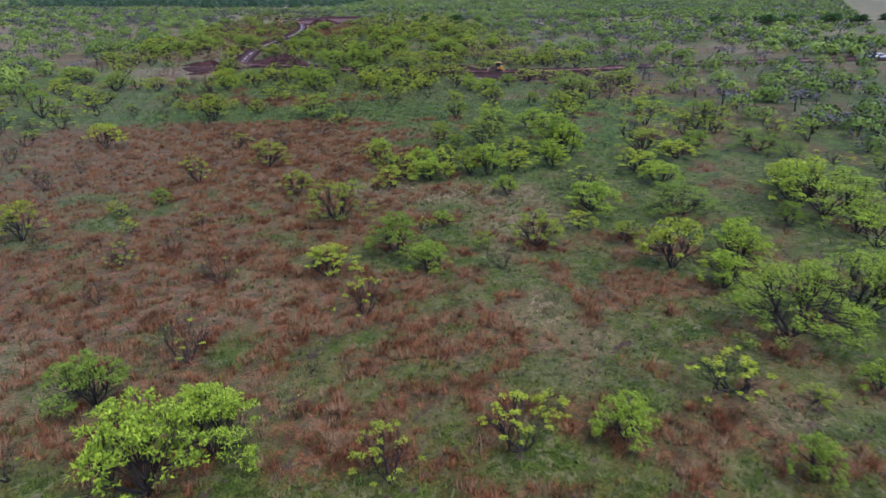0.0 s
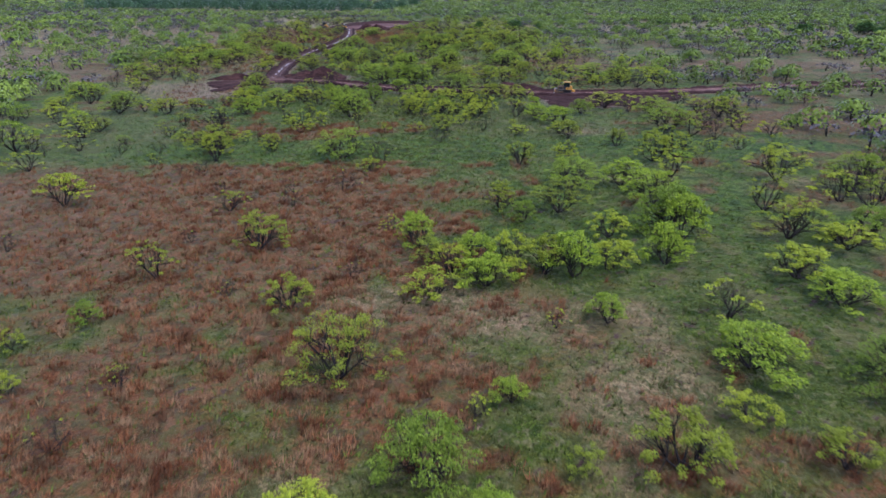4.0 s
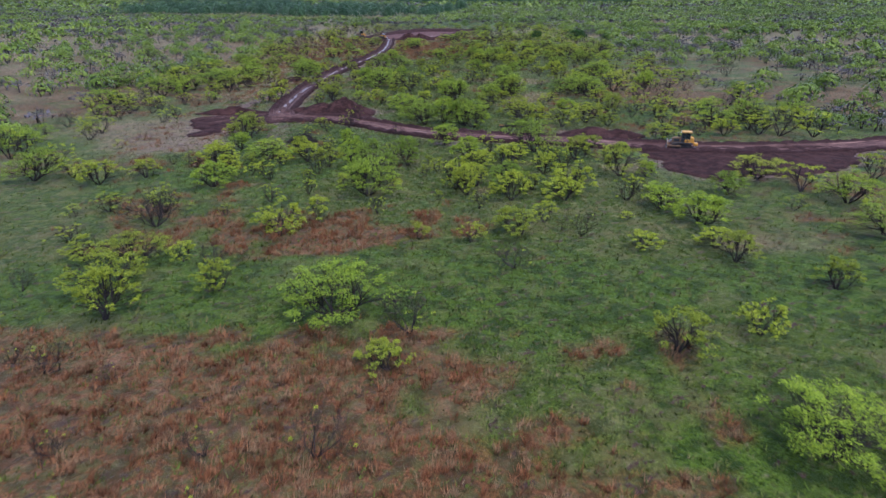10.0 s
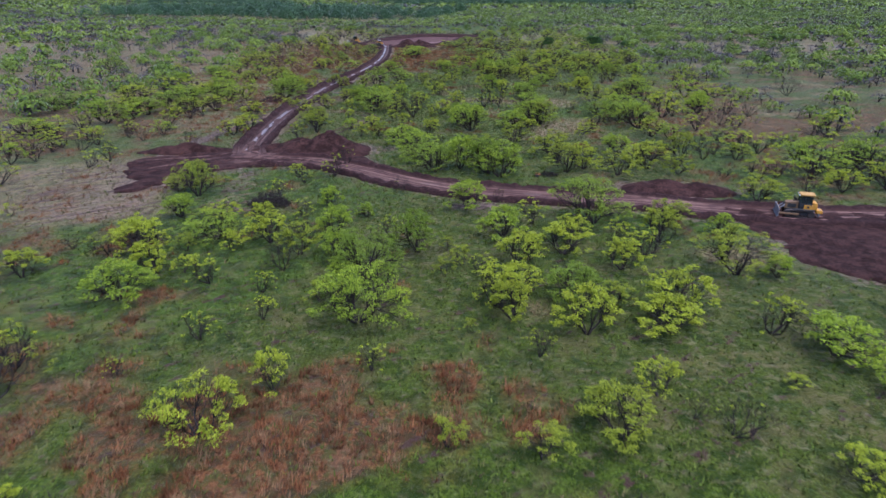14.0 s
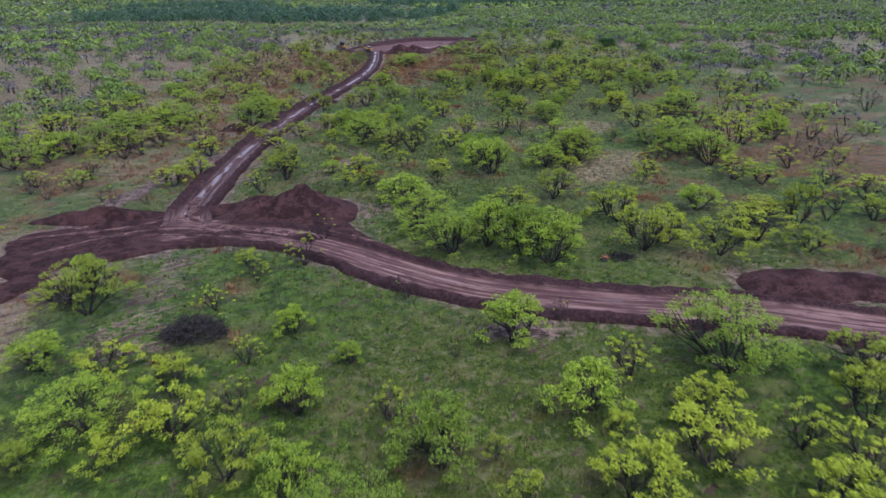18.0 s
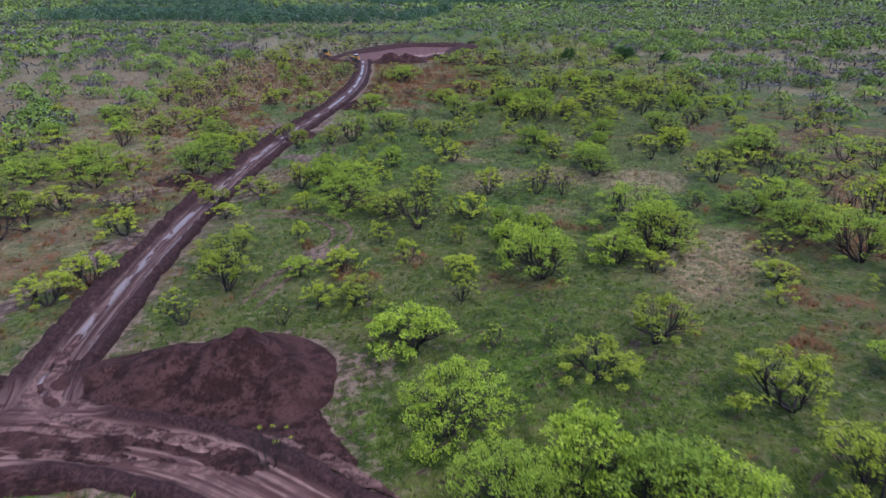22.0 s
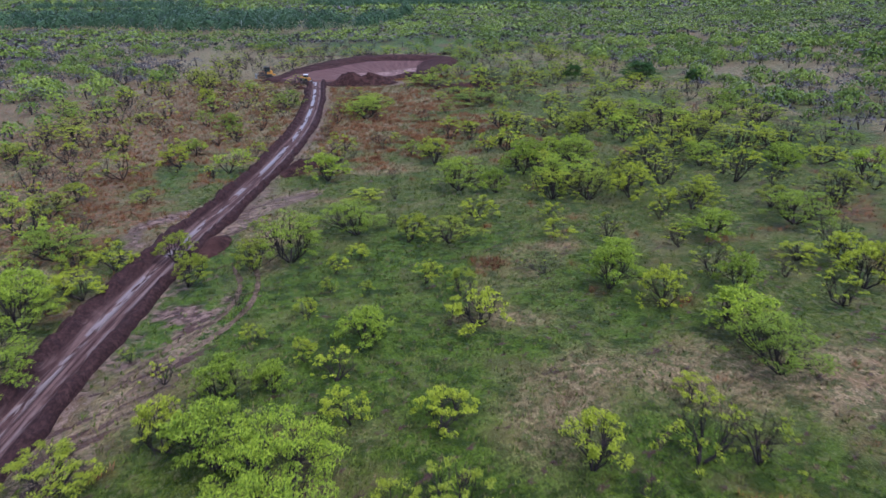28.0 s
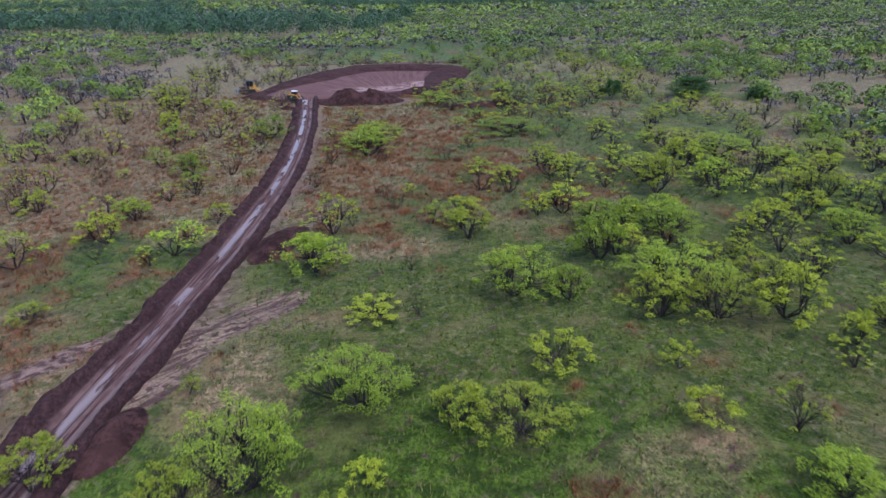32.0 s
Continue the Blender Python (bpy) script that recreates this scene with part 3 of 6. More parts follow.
def build_track(name, points, half, left_bank, right_bank, left_wide, right_wide, mat, label, seed, mouth=None, sink=0.0):
    """A graded track: wheel ruts in the middle, a windrow of loose clay along each side."""
    c, s = smooth_line(points, 0.4)
    d = np.gradient(c, axis=0)
    d /= np.hypot(*d.T)[:, None]
    side = np.stack([d[:, 1], -d[:, 0]], 1)
    u = np.linspace(-1, 1, 57)
    su, uu = np.meshgrid(s, u, indexing="ij")
    wob_l = 1 + 0.7 * (rough_noise(s, 0 * s, 7, seed) - 0.5) + 0.5 * (rough_noise(s, 0 * s + 5, 1.5, seed + 2) - 0.5)
    wob_r = 1 + 0.7 * (rough_noise(s, 0 * s, 7, seed + 5) - 0.5) + 0.5 * (rough_noise(s, 0 * s + 5, 1.5, seed + 7) - 0.5)
    reach_l, reach_r = half + left_wide * wob_l, half + right_wide * wob_r
    off = np.where(uu < 0, uu * reach_l[:, None], uu * reach_r[:, None])
    a = np.abs(off)
    outer = np.where(uu < 0, reach_l[:, None], reach_r[:, None])
    k = np.clip((a - half) / np.maximum(outer - half, 0.1), 0, 1)
    lump = rough_noise(c[:, :1] + side[:, :1] * off, c[:, 1:] + side[:, 1:] * off, 1.1, seed + 9, 4)
    bank = np.where(uu < 0, left_bank, right_bank) * np.sin(np.pi * k) * (0.1 + 1.8 * lump)
    gx, gy = c[:, :1] + side[:, :1] * off, c[:, 1:] + side[:, 1:] * off
    open_end = ramp(np.hypot(gx - mouth[0], gy - mouth[1]), 4.0, 7.5) if mouth else 1.0
    bank = bank * open_end
    rut = np.exp(-(((off + 0.5) / 0.42) ** 2)) + 0.8 * np.exp(-(((off - 0.85) / 0.26) ** 2)) + 0.5 * np.exp(-(((off + 1.25) / 0.18) ** 2)) + 0.4 * np.exp(-(((off - 0.35) / 0.14) ** 2))
    z = 0.06 + bank - 0.10 * rut + 0.05 * (lump - 0.5) - 0.34 * ramp(k, 0.82, 1.0) - sink * (1 - ramp(su, 0.5, 5.0))
    x, y = c[:, :1] + side[:, :1] * off, c[:, 1:] + side[:, 1:] * off
    n, w = off.shape
    i = np.arange(n * w).reshape(n, w)
    quads = np.stack([i[:-1, :-1], i[:-1, 1:], i[1:, 1:], i[1:, :-1]], -1).reshape(-1, 4)
    me = mesh_from(name, np.stack([x, y, z], -1).reshape(-1, 3), quads, mat, True)
    loose = np.clip(ramp(k + 0.35 * (lump - 0.5), 0.02, 0.2) * open_end, 0, 1)
    loose = np.maximum(loose, (1 - ramp(su, 2.0, 9.0)) * (sink > 0.2))
    me.attributes.new("loose", "FLOAT", "POINT").data.foreach_set("value", loose.astype(np.float32).ravel())
    me.attributes.new("rut", "FLOAT", "POINT").data.foreach_set("value", np.clip(1.15 * np.exp(-(((off + 0.5) / 0.42) ** 4)) + 0.4 * np.exp(-(((off - 0.85) / 0.2) ** 4)), 0, 1).astype(np.float32).ravel())
    uv = me.uv_layers.new(name="along")
    flat = np.stack([off, su], -1).reshape(-1, 2)[quads.ravel()]
    uv.data.foreach_set("uv", flat.astype(np.float32).ravel())
    return tagged(new(name, me), label, "road", kind="structure")


def build_heap(name, x0, x1, y0, y1, cell, shape, mat, label, category="soil", kind=""):
    """A body of soil on a grid of cells; shape(x, y) gives its height, below zero outside."""
    xs, ys = np.arange(x0, x1 + cell, cell), np.arange(y0, y1 + cell, cell)
    gx, gy = np.meshgrid(xs, ys)
    z = shape(gx, gy)
    w, h = len(xs), len(ys)
    i = np.arange(w * h).reshape(h, w)
    quads = np.stack([i[:-1, :-1], i[:-1, 1:], i[1:, 1:], i[1:, :-1]], -1).reshape(-1, 4)
    quads = quads[z.ravel()[quads].max(1) > -0.3]
    used, inv = np.unique(quads, return_inverse=True)
    v = np.stack([gx, gy, np.maximum(z, -0.35)], -1).reshape(-1, 3)[used]
    me = mesh_from(name, v, inv.reshape(-1, 4), mat, True)
    return tagged(new(name, me), label, category, kind=kind)


def flat_patch(outline, top, seed, edge=1.5, rough=0.1):
    def shape(x, y):
        d = outline_distance(x, y, outline) + edge * 2.2 * (rough_noise(x, y, 4, seed) - 0.5)
        return top + rough * (rough_noise(x, y, 1.6, seed + 3) - 0.5) * 2 - 0.5 * ramp(d, -0.5, 0.9)
    return shape


def cone(cx, cy, rx, ry, height, seed, turn=0.0, power=1.0):
    def shape(x, y):
        c, s = math.cos(radians(turn)), math.sin(radians(turn))
        u, v = ((x - cx) * c + (y - cy) * s) / rx, (-(x - cx) * s + (y - cy) * c) / ry
        r = np.hypot(u, v) + 0.22 * (rough_noise(x, y, 3.2, seed) - 0.5)
        return height * np.clip(1 - r, -0.3, 1) ** power * (0.8 + 0.4 * rough_noise(x, y, 1.1, seed + 2)) if power == 1 else height * (0.55 * (1 - ramp(r, 0.1, 0.95)) + 0.45 * np.clip(1 - r, 0, 1)) * (0.62 + 0.76 * rough_noise(x, y, 1.5, seed + 2, 4)) + 0.3 * (rough_noise(x, y, 0.9, seed + 4) - 0.5) * (1 - ramp(r, 0.6, 1.0)) - 0.6 * ramp(r, 0.92, 1.12)
    return shape


build_track("road_cross", CROSS_ROAD, 1.9, 0.5, 0.4, 1.7, 1.4, TRACK_DRY, "graded clay track with pale wheel marks and dark loose edges", 11, (-33.8, 214.0), 0.22)
build_track("road_spur", SPUR_ROAD, 1.15, 0.8, 0.5, 2.1, 1.4, TRACK_WET, "wet rutted clay track with puddles and dark windrows", 23, (-32.8, 212.0), 0.13)
build_heap("yard", -64, -6, 188, 224, 0.4, flat_patch(YARD, 0.04, 31, 1.8, 0.15), DARK_SOIL, "bare yard of churned dark clay beside the track", "soil", "structure")
build_heap("borrow_area", 28, 74, 162, 191, 0.5, flat_patch(BORROW, 0.035, 37, 2.0, 0.16), DARK_SOIL, "stripped borrow ground of dark ridged clay", "soil", "structure")


def pad_floor(x, y):
    d = outline_distance(x, y, PAD) + 3.0 + 1.2 * (rough_noise(x, y, 6, 45) - 0.5)
    return 0.04 + 0.012 * np.maximum(y - 446, 0) + 0.3 * ramp(d, -10, 0) + 0.06 * (rough_noise(x, y, 2.5, 43) - 0.5) - 1.2 * ramp(d, 0.0, 1.2)


def pad_bank(x, y):
    d = outline_distance(x, y, PAD) + 1.6 * (rough_noise(x, y, 6, 45) - 0.5)
    reach = 3.0 + 4.5 * ramp(y, 440, 470)
    ridge = (0.75 + 0.5 * ramp(y, 455, 495)) * np.where(d < -1.5, np.exp(-(((d + 1.5) / reach) ** 4)), np.exp(-(((d + 1.5) / 2.0) ** 2))) * (0.8 + 0.4 * rough_noise(x, y, 3, 46))
    gate = ramp(np.hypot(x + 29, y - 434), 5, 13)
    return ridge * gate + (0.012 * np.maximum(y - 446, 0) + 0.3) * (1 - ramp(d, -1, 2.5)) - 0.34


def pad_material():
    """Graded clay with blade marks fanning out from the low side and a pale washed flat."""
    m, nt, ln, b = material("graded_clay_floor", 0.85)
    join = nt.new("ShaderNodeCombineXYZ")
    ln.new(times(nt, ln, attribute(nt, "ray"), 40.0), join.inputs["X"])
    ln.new(times(nt, ln, attribute(nt, "run"), 0.05), join.inputs["Y"])
    scratch = noise_of(nt, ln, 1.0, 5, join.outputs["Vector"], 0.7)
    mid, big, fine = noise_of(nt, ln, 2.5, 5), noise_of(nt, ln, 12, 4), noise_of(nt, ln, 0.5, 4)
    c = mix(nt, ln, (0.060, 0.029, 0.026), (0.108, 0.058, 0.052), spread(nt, ln, scratch, 0.36, 0.64))
    c = mix(nt, ln, c, (0.085, 0.045, 0.038), spread(nt, ln, big, 0.45, 0.6, 0, 0.6))
    c = mix(nt, ln, c, (0.22, 0.145, 0.130), times(nt, ln, attribute(nt, "pale"), spread(nt, ln, mid, 0.4, 0.6)))
    c = mix(nt, ln, c, (0.045, 0.023, 0.020), spread(nt, ln, fine, 0.55, 0.7, 0, 0.5))
    ln.new(c, b.inputs["Base Color"])
    bump(nt, ln, b, times(nt, ln, fine, scratch, "ADD"), 0.7, 0.1)
    return m


floor = build_heap("excavation_floor", -52, 30, 426, 516, 1.0, pad_floor, pad_material(), "graded pinkish clay floor of a shallow excavation", "soil", "structure")
spots = np.array([v.co for v in floor.data.vertices])
for name, v in (("ray", np.arctan2(spots[:, 0] + 4, spots[:, 1] - 425)), ("run", np.hypot(spots[:, 0] + 4, spots[:, 1] - 425)),
                ("pale", ramp(blot(spots[:, 0], spots[:, 1], -8, 448, 14, 5) + blot(spots[:, 0], spots[:, 1], 4, 456, 7, 5), 0.15, 0.7))):
    floor.data.attributes.new(name, "FLOAT", "POINT").data.foreach_set("value", np.ascontiguousarray(v, np.float32))
build_heap("excavation_bank", -54, 34, 424, 520, 0.8, pad_bank, DARK_SOIL, "dark clay bank pushed up round the excavation", "bank", "structure")


def joined(*shapes):
    return lambda x, y: np.maximum.reduce([s(x, y) for s in shapes])


build_heap("spoil_heap", -38, -10, 208, 232, 0.25, joined(cone(-20.2, 219.4, 6.8, 5.6, 2.7, 51, 6, 2), cone(-24.4, 219.4, 6.2, 4.4, 1.9, 61, 12, 2), cone(-28.2, 219.6, 5.6, 2.6, 0.9, 62, 14, 2), cone(-16.4, 217.4, 3.6, 4.2, 1.8, 63, 0, 2)), DARK_SOIL, "tall heap of dug dark-brown clay beside the track junction", "soil heap", "")
build_heap("spoil_heap", 20, 40, 188, 203, 0.4, joined(cone(28.6, 195.4, 5.4, 3.6, 1.35, 53, -6, 2), cone(33.4, 194.9, 5.0, 3.0, 1.05, 54, -10, 2)), DARK_SOIL, "long low heap of dark clay behind the track", "soil heap")
build_heap("spoil_heap", -54, -34, 213, 223, 0.4, cone(-43.5, 217.6, 8.0, 2.4, 1.4, 54, 6, 2), DARK_SOIL, "low ridge of dark clay along the yard's edge", "soil heap")
build_heap("spoil_heap", -30, -2, 417, 436, 0.6, joined(cone(-17, 428.5, 8, 6, 3.0, 55, 4, 2), cone(-11.5, 428.5, 8, 6, 3.0, 65, 4, 2)), DARK_SOIL, "broad heap of brown clay in front of the excavation", "soil heap")
build_heap("spoil_heap", -12, 14, 432, 452, 0.6, cone(0, 441, 10, 3.4, 1.5, 56, 40, 2), DARK_SOIL, "low dark bank beside the excavation", "soil heap")
build_heap("spoil_heap", 2, 30, 412, 424, 0.6, cone(16, 418, 12, 2.2, 1.0, 66, 4, 2), DARK_SOIL, "long low dark bank in the grass beside the excavation", "soil heap")
build_heap("spoil_heap", -27, -15, 326, 342, 0.25, cone(-21.9, 333.2, 2.5, 6.2, 1.2, 57, -18, 2), DARK_SOIL, "pushed-up dark clay beside the wet track", "soil heap")
build_heap("spoil_heap", -32, -22, 292, 304, 0.25, cone(-28.2, 300.2, 1.7, 3.6, 0.9, 58, -10, 2), DARK_SOIL, "pushed-up dark clay beside the wet track", "soil heap")
build_heap("spoil_heap", -48, -34, 264, 276, 0.4, cone(-40.8, 269.4, 4.4, 2.2, 1.2, 59, 20, 2), DARK_SOIL, "scraped clay and brush beside the wet track", "soil heap")
build_heap("spoil_heap", -34, -26, 416, 424, 0.5, cone(-31, 421, 2.2, 1.6, 0.7, 60, 0, 2), DARK_SOIL, "small dark clay heap at the end of the track", "soil heap")


def build_rut(points, wide, label, seed, mat=None, lift=0.0):
    """A worn wheel rut: a narrow strip of bare soil, ragged at its edges, sunk in the middle."""
    c, s = smooth_line(points, 0.3)
    d = np.gradient(c, axis=0)
    d /= np.hypot(*d.T)[:, None]
    side = np.stack([d[:, 1], -d[:, 0]], 1)
    u = np.linspace(-1, 1, 7)
    ragged = 0.45 + 1.1 * np.stack([rough_noise(s, 0 * s + 9 * k, 0.9, seed + k) for k in range(2)], 1)
    taper = np.minimum(1, np.minimum(s, s[-1] - s) / 2.5)
    off = np.where(u < 0, u * ragged[:, :1], u * ragged[:, 1:]) * wide / 2 * taper[:, None]
    x, y = c[:, :1] + side[:, :1] * off, c[:, 1:] + side[:, 1:] * off
    z = mound(x, y) * (lift == 0) + 0.035 + lift - 0.05 * (1 - np.abs(u)) ** 0.6 - 0.12 * (np.abs(u) > 0.99)
    i = np.arange(x.size).reshape(x.shape)
    quads = np.stack([i[:-1, :-1], i[:-1, 1:], i[1:, 1:], i[1:, :-1]], -1).reshape(-1, 4)
    me = mesh_from("wheel_rut", np.stack([x, y, z], -1).reshape(-1, 3), quads, mat or RUT_SOIL, True)
    return tagged(new("wheel_rut", me), label, "rut", kind="structure")


for k, way in enumerate((
    [(-23.0, 229), (-21.4, 235), (-19.2, 241), (-17.0, 244.5), (-16.4, 247.6), (-18.4, 251.5), (-23, 253.6), (-28, 254)],
    [(-21.4, 228.6), (-19.8, 234.4), (-17.6, 240.2), (-15.2, 244), (-14.5, 248), (-16.6, 253), (-22.4, 255.4), (-28, 256)],
    [(-29.6, 272), (-27.4, 277), (-24.6, 281), (-23.0, 285), (-23.2, 290), (-25.2, 295)],
    [(-28.2, 271), (-25.8, 276), (-23.2, 280), (-21.4, 285), (-21.6, 291), (-23.6, 296)],
)):
    build_rut(way, 0.6, "worn wheel rut of bare clay in the grass", 700 + 5 * k)
PACKED = soil_material("packed_clay", (0.046, 0.023, 0.020), (0.120, 0.068, 0.057), 0.1)
for k, way in enumerate((
    [(-35.2, 225), (-34.7, 219), (-33.7, 216.4), (-31, 214.4), (-25.5, 212.6), (-18.7, 211.2), (-13.9, 208.9), (-9, 205.2)],
    [(-34.2, 225), (-33.5, 219.5), (-32.3, 217.2), (-29.6, 215.4), (-25, 213.7), (-18.5, 212.3), (-13, 210), (-8, 206)],
    [(-34.8, 223), (-34.9, 217.6), (-36, 215.4), (-39, 213.6), (-44, 212.1), (-49, 210.4)],
    [(-42, 210.7), (-36, 211.4), (-30, 210.9), (-24, 209.7), (-17, 208.2)],
    [(-45, 206), (-42, 209.2), (-37, 212.6), (-32, 213.4), (-26, 211.7)],
)):
    build_rut(way, 1.0 if k < 2 else 0.6, "pale packed wheel mark on the churned clay of the junction", 740 + 5 * k, PACKED, 0.10)


# ---- trees ----
def tube_ring(p, axis, r, sides):
    a = np.array([0.0, 0, 1]) if abs(axis[2]) < 0.9 else np.array([1.0, 0, 0])
    e = np.cross(axis, a)
    e /= np.linalg.norm(e)
    f = np.cross(axis, e)
    w = np.arange(sides) * 2 * np.pi / sides
    return p + r * (np.cos(w)[:, None] * e + np.sin(w)[:, None] * f)


class Wood:
    """Collects tapered tubes."""

    def __init__(self):
        self.v, self.f, self.n = [], [], 0

    def limb(self, points, radii, sides, join=None):
        """Adds a tapered tube, grown on to the vertex given; returns its first vertex."""
        start = self.n
        if join is not None:
            self.f.append(np.array([[join, join + 1, start + 1, start]]))
        points = np.asarray(points, float)
        d = np.gradient(points, axis=0)
        d /= np.linalg.norm(d, axis=1)[:, None] + 1e-9
        for p, a, r in zip(points, d, radii):
            self.v.append(tube_ring(p, a, r, sides))
        k = np.arange(sides)
        for s in range(len(points) - 1):
            b = self.n + s * sides
            self.f.append(np.stack([b + k, b + (k + 1) % sides, b + sides + (k + 1) % sides, b + sides + k], 1))
        self.n += len(points) * sides
        return start

    def mesh(self, name):
        return mesh_from(name, np.concatenate(self.v), np.concatenate(self.f), BARK, True)


def leaf_quads(rng, centres, count, radius, length, width, droop):
    """Small leaf sprays in rounded puffs, thicker on the upper side of each puff."""
    n = len(centres) * count
    off = rng.normal(size=(n, 3))
    off[:, 2] = np.abs(off[:, 2]) - 0.35 * rng.uniform(0, 1, n)
    size = np.repeat(rng.uniform(0.7, 1.25, len(centres)), count)
    off *= (radius * size * rng.uniform(0.25, 1, n) ** 0.6 / (np.linalg.norm(off, axis=1) + 1e-9))[:, None]
    off[:, 2] *= 0.72
    c = np.repeat(centres, count, 0) + off
    d = off / (np.linalg.norm(off, axis=1)[:, None] + 1e-9) * 0.8 + rng.normal(size=(n, 3)) * 0.55
    d[:, 2] -= droop * rng.uniform(0.2, 1.0, n)
    d /= np.linalg.norm(d, axis=1)[:, None]
    s = np.cross(d, np.array([0, 0, 1.0]) + 0.5 * rng.normal(size=(n, 3)))
    s /= np.linalg.norm(s, axis=1)[:, None] + 1e-9
    ln, wd = (length * rng.uniform(0.7, 1.3, n))[:, None], (width * rng.uniform(0.7, 1.3, n))[:, None]
    v = np.stack([c - d * ln / 2 - s * wd / 2, c - d * ln / 2 + s * wd / 2, c + d * ln / 2], 1)
    return v.reshape(-1, 3), np.arange(3 * n).reshape(n, 3)


HABIT = {  # stems, tips, share of tips in leaf, leaves a clump, clump radius
    "g": (5, 58, 0.96, 31, 0.40),
    "y": (5, 54, 0.72, 30, 0.34),
    "s": (5, 50, 0.42, 28, 0.29),
    "b": (6, 60, 0.05, 14, 0.2),
    "p": (3, 28, 0.88, 34, 0.42),
    "d": (2, 80, 1.0, 46, 0.52),
}
NAMES = {"p": "mesquite_sapling", "g": "mesquite_tree", "y": "young_mesquite", "s": "budding_mesquite", "b": "bare_shrub", "d": "dark_tree"}
WIDE, TALL = 4.6, 3.6  # size of the pattern trees


def build_tree(kind, seed, m, fine=True, large=False):
    """One pattern tree: stems from one root, branches to an umbrella of twig tips, leaf clumps at the tips."""
    rng = np.random.default_rng(seed)
    stems, tips, share, leaves, clump = HABIT[kind]
    wood = Wood()
    leaf = 1.0
    if large:
        stems, tips, clump, leaf, leaves = stems + 2, int(tips * 1.4), clump * 0.8, 0.52, int(leaves * 1.5)
    if not fine:
        tips = int(tips * 0.58)
    lean = rng.normal(size=2) * 0.25
    ends = []
    for k in range(stems):
        az = 2 * np.pi * (k + rng.uniform(-0.35, 0.35)) / stems
        out = rng.uniform(0.45, 1.0) * WIDE * 0.29
        top = np.array([math.cos(az) * out + lean[0], math.sin(az) * out + lean[1], TALL * rng.uniform(0.34, 0.54)])
        base = np.array([math.cos(az) * 0.12, math.sin(az) * 0.12, -0.12])
        mid = base * 0.45 + top * 0.55 + np.r_[rng.normal(size=2) * 0.12, -0.1 * TALL * rng.uniform(0, 1)]
        low = base * 0.8 + mid * 0.2 + np.array([0, 0, 0.1])
        r = rng.uniform(0.05, 0.085) * (0.8 if large else 0.65 if share < 0.1 else 1)
        sides = 6 if fine else 4
        start = wood.limb([base, low, mid, top], [r * 1.25, r, r * 0.75, r * 0.5], sides, 0 if k else None)
        ends.append((start + 2 * sides, mid, top, r))
    spots = []
    gaps = rng.uniform(0, 2 * np.pi, 2)
    for k in range(tips):
        az, rad = rng.uniform(0, 2 * np.pi), math.sqrt(rng.uniform(0.02, 1))
        if min(abs((az - g + np.pi) % (2 * np.pi) - np.pi) for g in gaps) < 0.3 and rad > 0.45:
            rad *= 0.6
        rad *= 1 + 0.12 * math.sin(3 * az + gaps[0]) + 0.1 * math.sin(5 * az + gaps[1])
        high = TALL * math.sqrt(max(0.1, 1.0 - 0.8 * min(rad, 1.0) ** 2)) * rng.uniform(0.80, 1.0)
        if rng.uniform() < (0.42 if rad > 0.5 else 0.12):
            high *= rng.uniform(0.45, 0.8)
        tip = np.array([math.cos(az) * rad * WIDE / 2 + lean[0], math.sin(az) * rad * WIDE / 2 + lean[1], high])
        hold, mid, top, r = min(ends, key=lambda e: np.linalg.norm((e[2] - tip)[:2]) + 0.3 * rng.uniform())
        f = rng.uniform(0.0, 1.0)
        root = mid * (1 - f) + top * f
        bend = root * 0.45 + tip * 0.55 + np.r_[rng.normal(size=2) * 0.16, -0.12 * rng.uniform(0, 1.5)]
        thin = 1.0 if share > 0.5 else 0.7 if share > 0.1 else 0.55
        grown = wood.limb([root, bend, tip] if fine else [root, tip], [r * 0.52 * thin, r * 0.34 * thin, 0.013][:: 1 if fine else 2], 3, hold) + 3
        for _ in range(0 if not fine else 1 if share > 0.5 else 2 if share > 0.1 else 3):
            fork = bend + (tip - bend) * rng.uniform(0.0, 0.6)
            spray = fork + (tip - bend) * rng.uniform(0.3, 0.7) + rng.normal(size=3) * 0.26
            wood.limb([fork, spray], [r * 0.22 * thin, 0.009], 3, grown)
        if rng.uniform() < share:
            spots.append(tip)
            if share > 0.5 and fine:
                spots.append(bend * 0.3 + tip * 0.7 + rng.normal(size=3) * 0.22)
    ob = new(NAMES[kind])
    trunk = new("trunk", wood.mesh("trunk"))
    trunk.parent = ob
    if spots:
        v, f = leaf_quads(rng, np.array(spots), leaves if fine else int(0.75 * leaves), clump if fine else clump * 1.25, (0.18 if fine else 0.23) * leaf, (0.085 if fine else 0.12) * leaf, 0.4)
        crown = new("crown", mesh_from("crown", v, f, LEAF[kind]))
        crown.parent = ob
    ob.matrix_basis = m
    return ob


LOOKS = {
    "g": ("spreading mesquite tree in full fresh green leaf", "tree", "mesquite trees in leaf"),
    "y": ("open-crowned mesquite with yellow-green spring leaves", "tree", "mesquites coming into leaf"),
    "s": ("dark-limbed mesquite with a few yellow-green sprays", "shrub", "mesquites in bud"),
    "b": ("bare dark many-stemmed shrub with fine twigs", "shrub", "bare shrubs"),
    "p": ("slim young mesquite sapling with bright yellow-green tufts", "tree", "mesquite saplings"),
    "d": ("dense dark-green tree above the pale scrub", "tree", "dark trees"),
}
PATTERNS = {}
STOOD = []
pick = random.Random(5)


